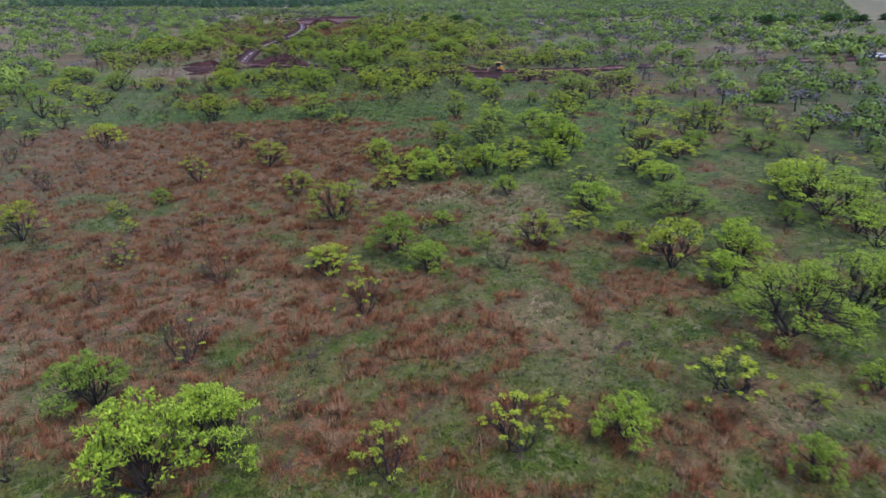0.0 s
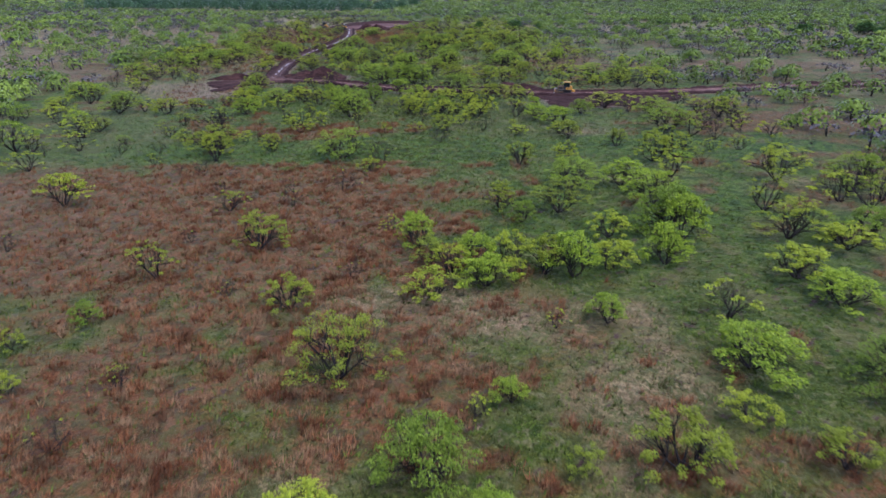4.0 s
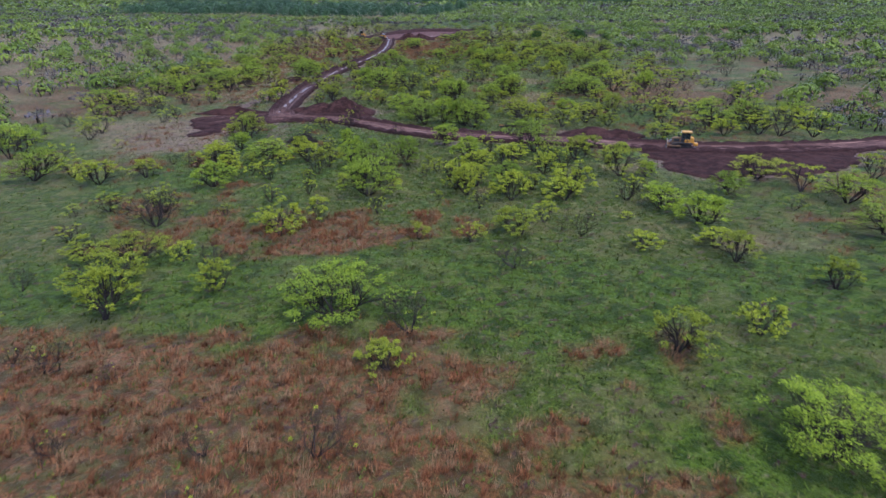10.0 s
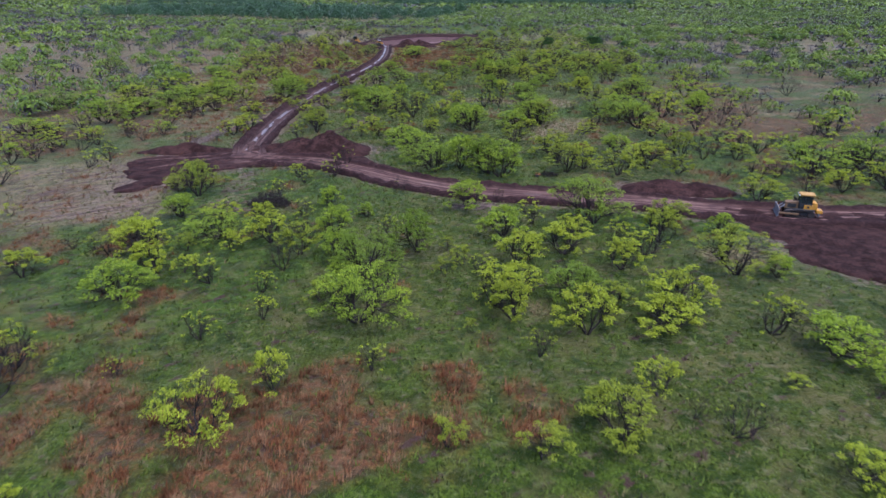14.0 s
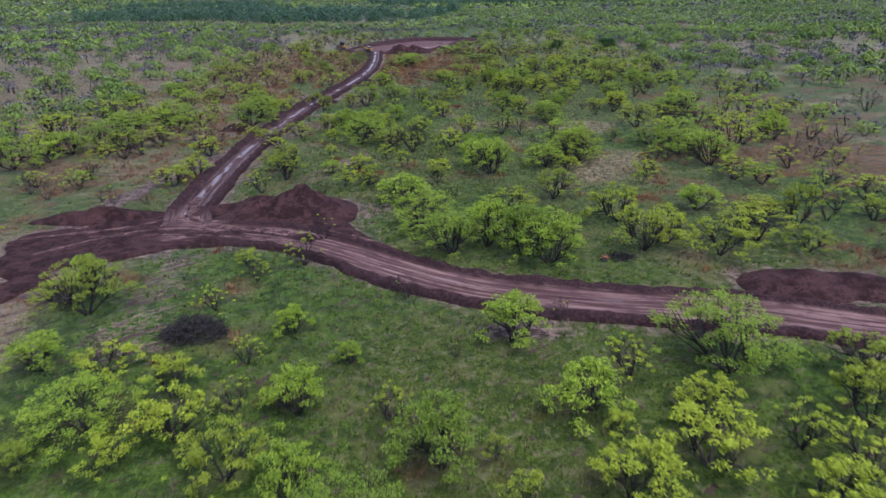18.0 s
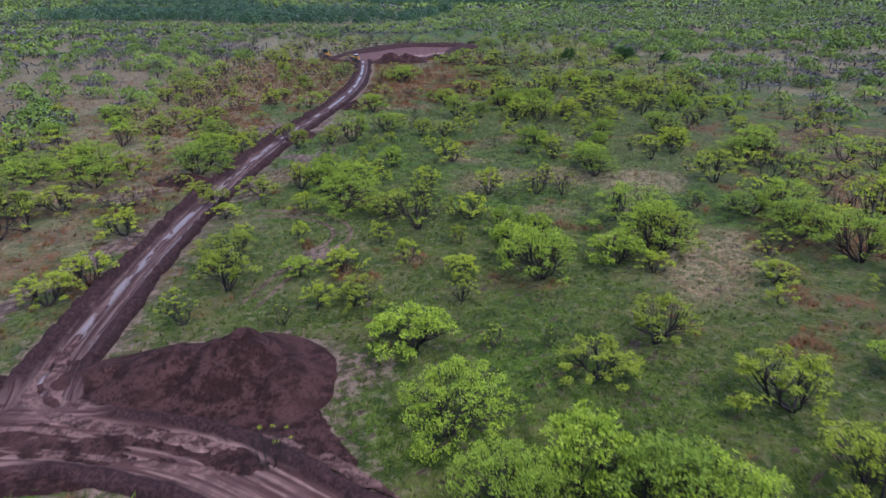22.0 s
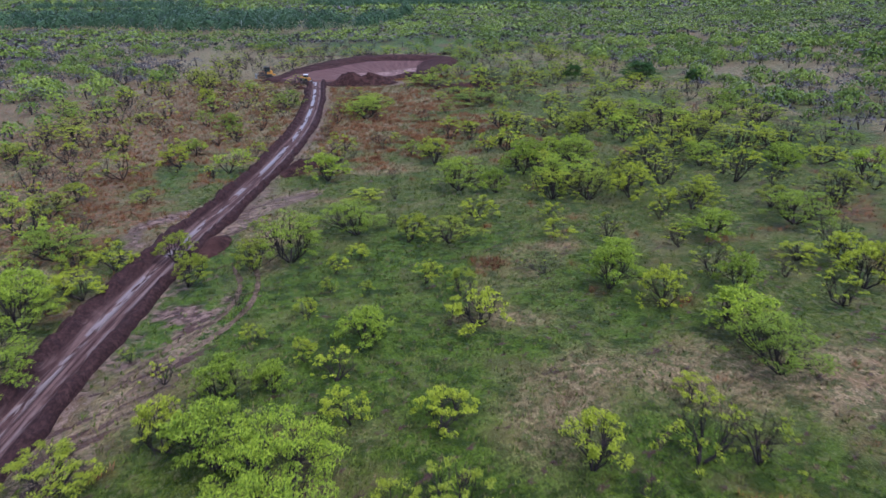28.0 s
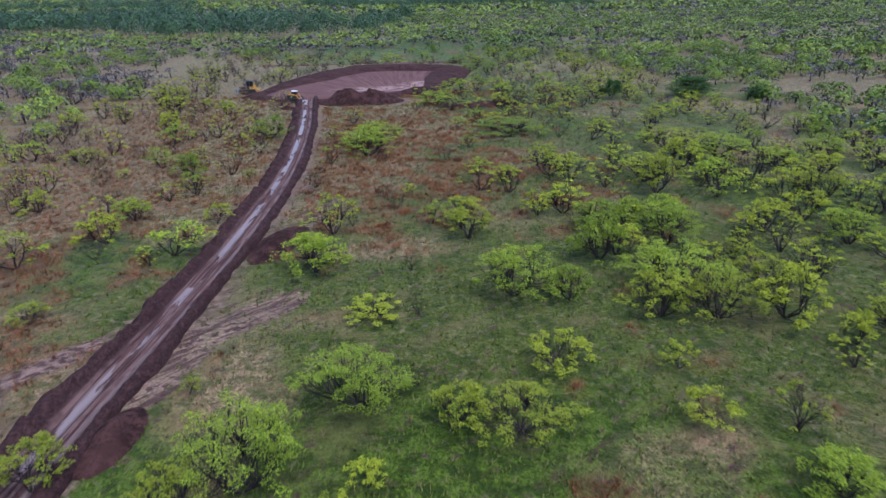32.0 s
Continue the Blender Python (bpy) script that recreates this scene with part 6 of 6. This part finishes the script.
# ---- far scrub and woods: nobody could count these ----
def far_clumps(name, places, wide, tall, quads, mat, tint, seed, label, low=0.35, dome=False):
    """Many small crowns in one mesh, each a loose umbrella of leaf sprays over a short stem."""
    rng = np.random.default_rng(seed)
    n = len(places)
    p = np.zeros((n, 3))
    p[:, :2] = places
    az, rad = rng.uniform(0, 2 * np.pi, (n, quads)), np.sqrt(rng.uniform(0, 1, (n, quads)))
    h = (low + (1 - low) * rng.uniform(0.55, 1, (n, quads))) * (1 - 0.4 * rad**2)
    c = np.stack([np.cos(az) * rad * wide[:, None] / 2, np.sin(az) * rad * wide[:, None] / 2, h * tall[:, None]], -1) + p[:, None]
    if dome:
        up = 1.25 * np.sqrt(1 - 0.9 * rad**2) - 0.25
        lobes = 1 + 0.16 * np.sin(3 * az + 7 * tint[:, None]) + 0.1 * np.sin(7 * az + 23 * tint[:, None])
        c = np.stack([np.cos(az) * rad * lobes * wide[:, None] / 2, np.sin(az) * rad * lobes * wide[:, None] / 2, (0.12 + 0.88 * up * rng.uniform(0.82, 1, up.shape)) * tall[:, None]], -1) + p[:, None]
    size = (wide[:, None, None] / math.sqrt(quads)) * rng.uniform(0.4, 0.95, (n, quads, 1)) * (1.35 if dome else 1.0)
    a = rng.normal(size=(n, quads, 3)) * np.array([1, 1, 0.5])
    a /= np.linalg.norm(a, axis=-1, keepdims=True)
    b = np.cross(a, np.array([0, 0, 1.0]) + 0.7 * rng.normal(size=(n, quads, 3)))
    if dome:
        out = np.stack([np.cos(az) * rad * 1.3, np.sin(az) * rad * 1.3, 0.75 - 0.5 * rad], -1) + 0.22 * rng.normal(size=(n, quads, 3))
        a = np.cross(out, rng.normal(size=(n, quads, 3)))
        a /= np.linalg.norm(a, axis=-1, keepdims=True)
        b = np.cross(a, out)
    b /= np.linalg.norm(b, axis=-1, keepdims=True) + 1e-9
    v = np.stack([c - a * size * 0.6 - b * size * 0.4, c - a * size * 0.6 + b * size * 0.4, c + a * size * 0.7], 2).reshape(-1, 3)
    f = np.arange(len(v)).reshape(-1, 3)
    me = mesh_from(name, v, f, mat)
    me.attributes.new("tint", "FLOAT", "POINT").data.foreach_set("value", np.repeat(tint, quads * 3).astype(np.float32))
    return tagged(new(name, me), label, "trees", kind="stuff")


def far_stems(name, places, tall, seed, label):
    rng = np.random.default_rng(seed)
    n = len(places)
    p = np.zeros((n, 3, 3))
    p[:, :, :2] = np.asarray(places)[:, None]
    k = rng.uniform(0, 2 * np.pi, (n, 3))
    foot = np.stack([np.cos(k) * 0.1, np.sin(k) * 0.1, 0 * k - 0.1], -1)
    top = np.stack([np.cos(k) * 0.8, np.sin(k) * 0.8, tall[:, None] * rng.uniform(0.6, 0.85, (n, 3))], -1)
    side = np.stack([-np.sin(k), np.cos(k), 0 * k], -1) * 0.13
    v = np.stack([p + foot - side, p + foot + side, p + top + side * 0.4, p + top - side * 0.4], 2).reshape(-1, 3)
    return tagged(new(name, mesh_from(name, v, np.arange(len(v)).reshape(-1, 4), BARK)), label, "trees", kind="stuff")


def wedge(x, y, spare=30):
    """Whether a place ever comes into view."""
    return np.abs(x + 0.06 * y) < spare + 0.80 * (y + 5)


def wood_front(x):
    return np.interp(x, [-330, -204, -165, -149, -124, -107, -74, -49, -25, -8, 20], [740, 705, 690, 655, 652, 664, 642, 652, 660, 690, 780])


def in_wood(x, y):
    f = wood_front(x)
    return (y > f + 14 * (soft_noise(x, y, 18, 3) - 0.5)) & (y < f + 70 + 190 * soft_noise(x, y, 90, 5)) & (x < -10 + 0.18 * (y - 670)) & (x > -330) & (soft_noise(x, y, 30, 7) > 0.2 * ramp(y - f, 20, 80))


def sow_far(x0, x1, y0, y1, per, seed):
    rng = np.random.default_rng(seed)
    n = int((x1 - x0) * (y1 - y0) * per)
    x, y = rng.uniform(x0, x1, n), rng.uniform(y0, y1, n)
    ok = wedge(x, y) & (near_works(x, y) > 2) & (rng.uniform(0, 1, n) < np.maximum(0.1 + 2.6 * (rough_noise(x, y, 48, 91) - 0.25), 0.55 * (y > 440))) & ~in_wood(x, y)
    ok &= ~((np.abs(x) < 73) & (y < 541) & (y > 10)) & (rng.uniform(0, 1, n) > 0.8 * cover(x, y)[0] * (y < 440))
    ok &= ~((x > -30) & (x < 40) & (y > 505) & (y < 575) & (rng.uniform(0, 1, n) < 0.8))
    return np.stack([x[ok], y[ok]], 1), rng


def plant_far(tag, x0, x1, y0, y1, per, quads, seed, scale=1.0):
    places, rng = sow_far(x0, x1, y0, y1, per, seed)
    bare = rng.uniform(0, 1, len(places)) < np.clip(0.65 * rough_noise(places[:, 0], places[:, 1], 90, 13) + 0.14 * (places[:, 0] < -20), 0, 0.8)
    wide = rng.uniform(4.4, 8.4, len(places)) * scale
    tall = wide * rng.uniform(0.42, 0.6, len(places)) / scale**0.5
    tint = np.clip(rng.normal(0.0, 0.17, len(places)) + 1.6 * rough_noise(places[:, 0], places[:, 1], 30, 19) - 0.5, 0, 1)
    # dark flakes under the crowns: limbs, and underside shade put in as colour
    far_clumps("far_limbs", places[~bare], wide[~bare] * 0.75, tall[~bare] * 0.5, max(4, quads // 4), FAR_LIMB_SHADE, tint[~bare], seed + 5, f"dark limbs and painted shade below the {tag}", 0.2)
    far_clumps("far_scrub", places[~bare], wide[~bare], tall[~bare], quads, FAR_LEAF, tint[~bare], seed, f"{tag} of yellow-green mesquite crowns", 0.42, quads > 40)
    far_clumps("far_bare_scrub", places[bare], wide[bare] * 0.8, tall[bare] * 0.85, max(8, quads // 3), FAR_TWIG, tint[bare], seed + 1, f"{tag} of grey-brown leafless shrubs")
    if quads > 40:
        far_stems("far_stems", places, tall, seed + 2, f"dark stems below the {tag}")


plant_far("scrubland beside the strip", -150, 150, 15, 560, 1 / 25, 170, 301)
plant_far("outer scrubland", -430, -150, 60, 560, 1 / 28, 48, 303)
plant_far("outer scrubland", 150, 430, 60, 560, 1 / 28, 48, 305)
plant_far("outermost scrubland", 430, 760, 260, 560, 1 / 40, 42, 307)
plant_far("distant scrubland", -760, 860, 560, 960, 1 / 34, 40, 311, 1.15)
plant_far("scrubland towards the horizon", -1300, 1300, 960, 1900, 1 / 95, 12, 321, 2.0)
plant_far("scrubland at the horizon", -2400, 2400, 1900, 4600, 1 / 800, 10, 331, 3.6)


def plant_wood(x0, x1, y0, y1, per, seed, shape):
    rng = np.random.default_rng(seed)
    n = int((x1 - x0) * (y1 - y0) * per)
    x, y = rng.uniform(x0, x1, n), rng.uniform(y0, y1, n)
    ok = shape(x, y)
    places = np.stack([x[ok], y[ok]], 1)
    wide, tall = rng.uniform(9, 18, len(places)), rng.uniform(8, 14, len(places))
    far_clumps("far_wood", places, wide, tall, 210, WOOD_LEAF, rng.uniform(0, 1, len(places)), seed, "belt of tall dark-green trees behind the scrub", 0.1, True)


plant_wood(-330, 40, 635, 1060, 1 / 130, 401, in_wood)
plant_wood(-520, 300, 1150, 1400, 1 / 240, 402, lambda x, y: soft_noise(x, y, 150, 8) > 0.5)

# ---- tall grass ----
def tufts(name, x, y, tall, blades, wide, spreadout, mat, label, seed):
    rng = np.random.default_rng(seed)
    n = len(x)
    z = mound(x, y) - 0.1
    az = rng.uniform(0, 2 * np.pi, (n, blades))
    foot = np.stack([x[:, None] + np.cos(az) * 0.1, y[:, None] + np.sin(az) * 0.1, np.repeat(z[:, None], blades, 1)], -1)
    lean = rng.uniform(0.1, 1, (n, blades)) * spreadout
    hi = tall[:, None] * rng.uniform(0.6, 1.1, (n, blades))
    tip = foot + np.stack([np.cos(az) * lean * hi + 0.08, np.sin(az) * lean * hi, hi], -1)
    side = np.stack([-np.sin(az), np.cos(az), 0 * az], -1) * wide / 2
    v = np.stack([foot - side, foot + side, tip], 2).reshape(-1, 3)
    return tagged(new(name, mesh_from(name, v, np.arange(len(v)).reshape(-1, 3), mat)), label, "grass", kind="stuff")


def sow_grass(count, share, seed, half=46):
    rng = np.random.default_rng(seed)
    y = 22 + 420 * rng.uniform(0, 1, count) ** 1.12
    x = axis_x(y) + rng.normal(0, 0.55, count) * (half + 14 * (y > 300))
    w = cover(x, y)
    ok = (rng.uniform(0, 1, count) < share(*w)) & (near_works(x, y) > 0.2)
    return x[ok], y[ok], rng


gx, gy, rng = sow_grass(300000, lambda r, t, l, s: ramp(r, 0.1, 0.8) * (1 - s), 501)
lumps = soft_noise(gx, gy, 0.9, 23) > 0.46
gx, gy = gx[lumps], gy[lumps]
tufts("red_grass", gx, gy, rng.uniform(0.36, 0.78, len(gx)), 8, 0.05, 0.85, RED_GRASS, "tall tufts of rust-red bluestem grass", 502)
gx, gy, rng = sow_grass(150000, lambda r, t, l, s: (0.03 + ramp(t, 0.15, 0.7)) * (1 - s), 503)
tufts("dry_grass", gx, gy, rng.uniform(0.22, 0.48, len(gx)), 5, 0.06, 1.1, TAN_GRASS, "flattened tufts of dry straw-coloured grass", 504)
gx, gy, rng = sow_grass(130000, lambda r, t, l, s: (1 - 0.75 * r) * (1 - 0.7 * t) * (1 - s), 505)
tufts("green_grass", gx, gy, rng.uniform(0.2, 0.42, len(gx)), 3, 0.11, 1.3, GREEN_GRASS, "short fresh green grass between the shrubs", 506)
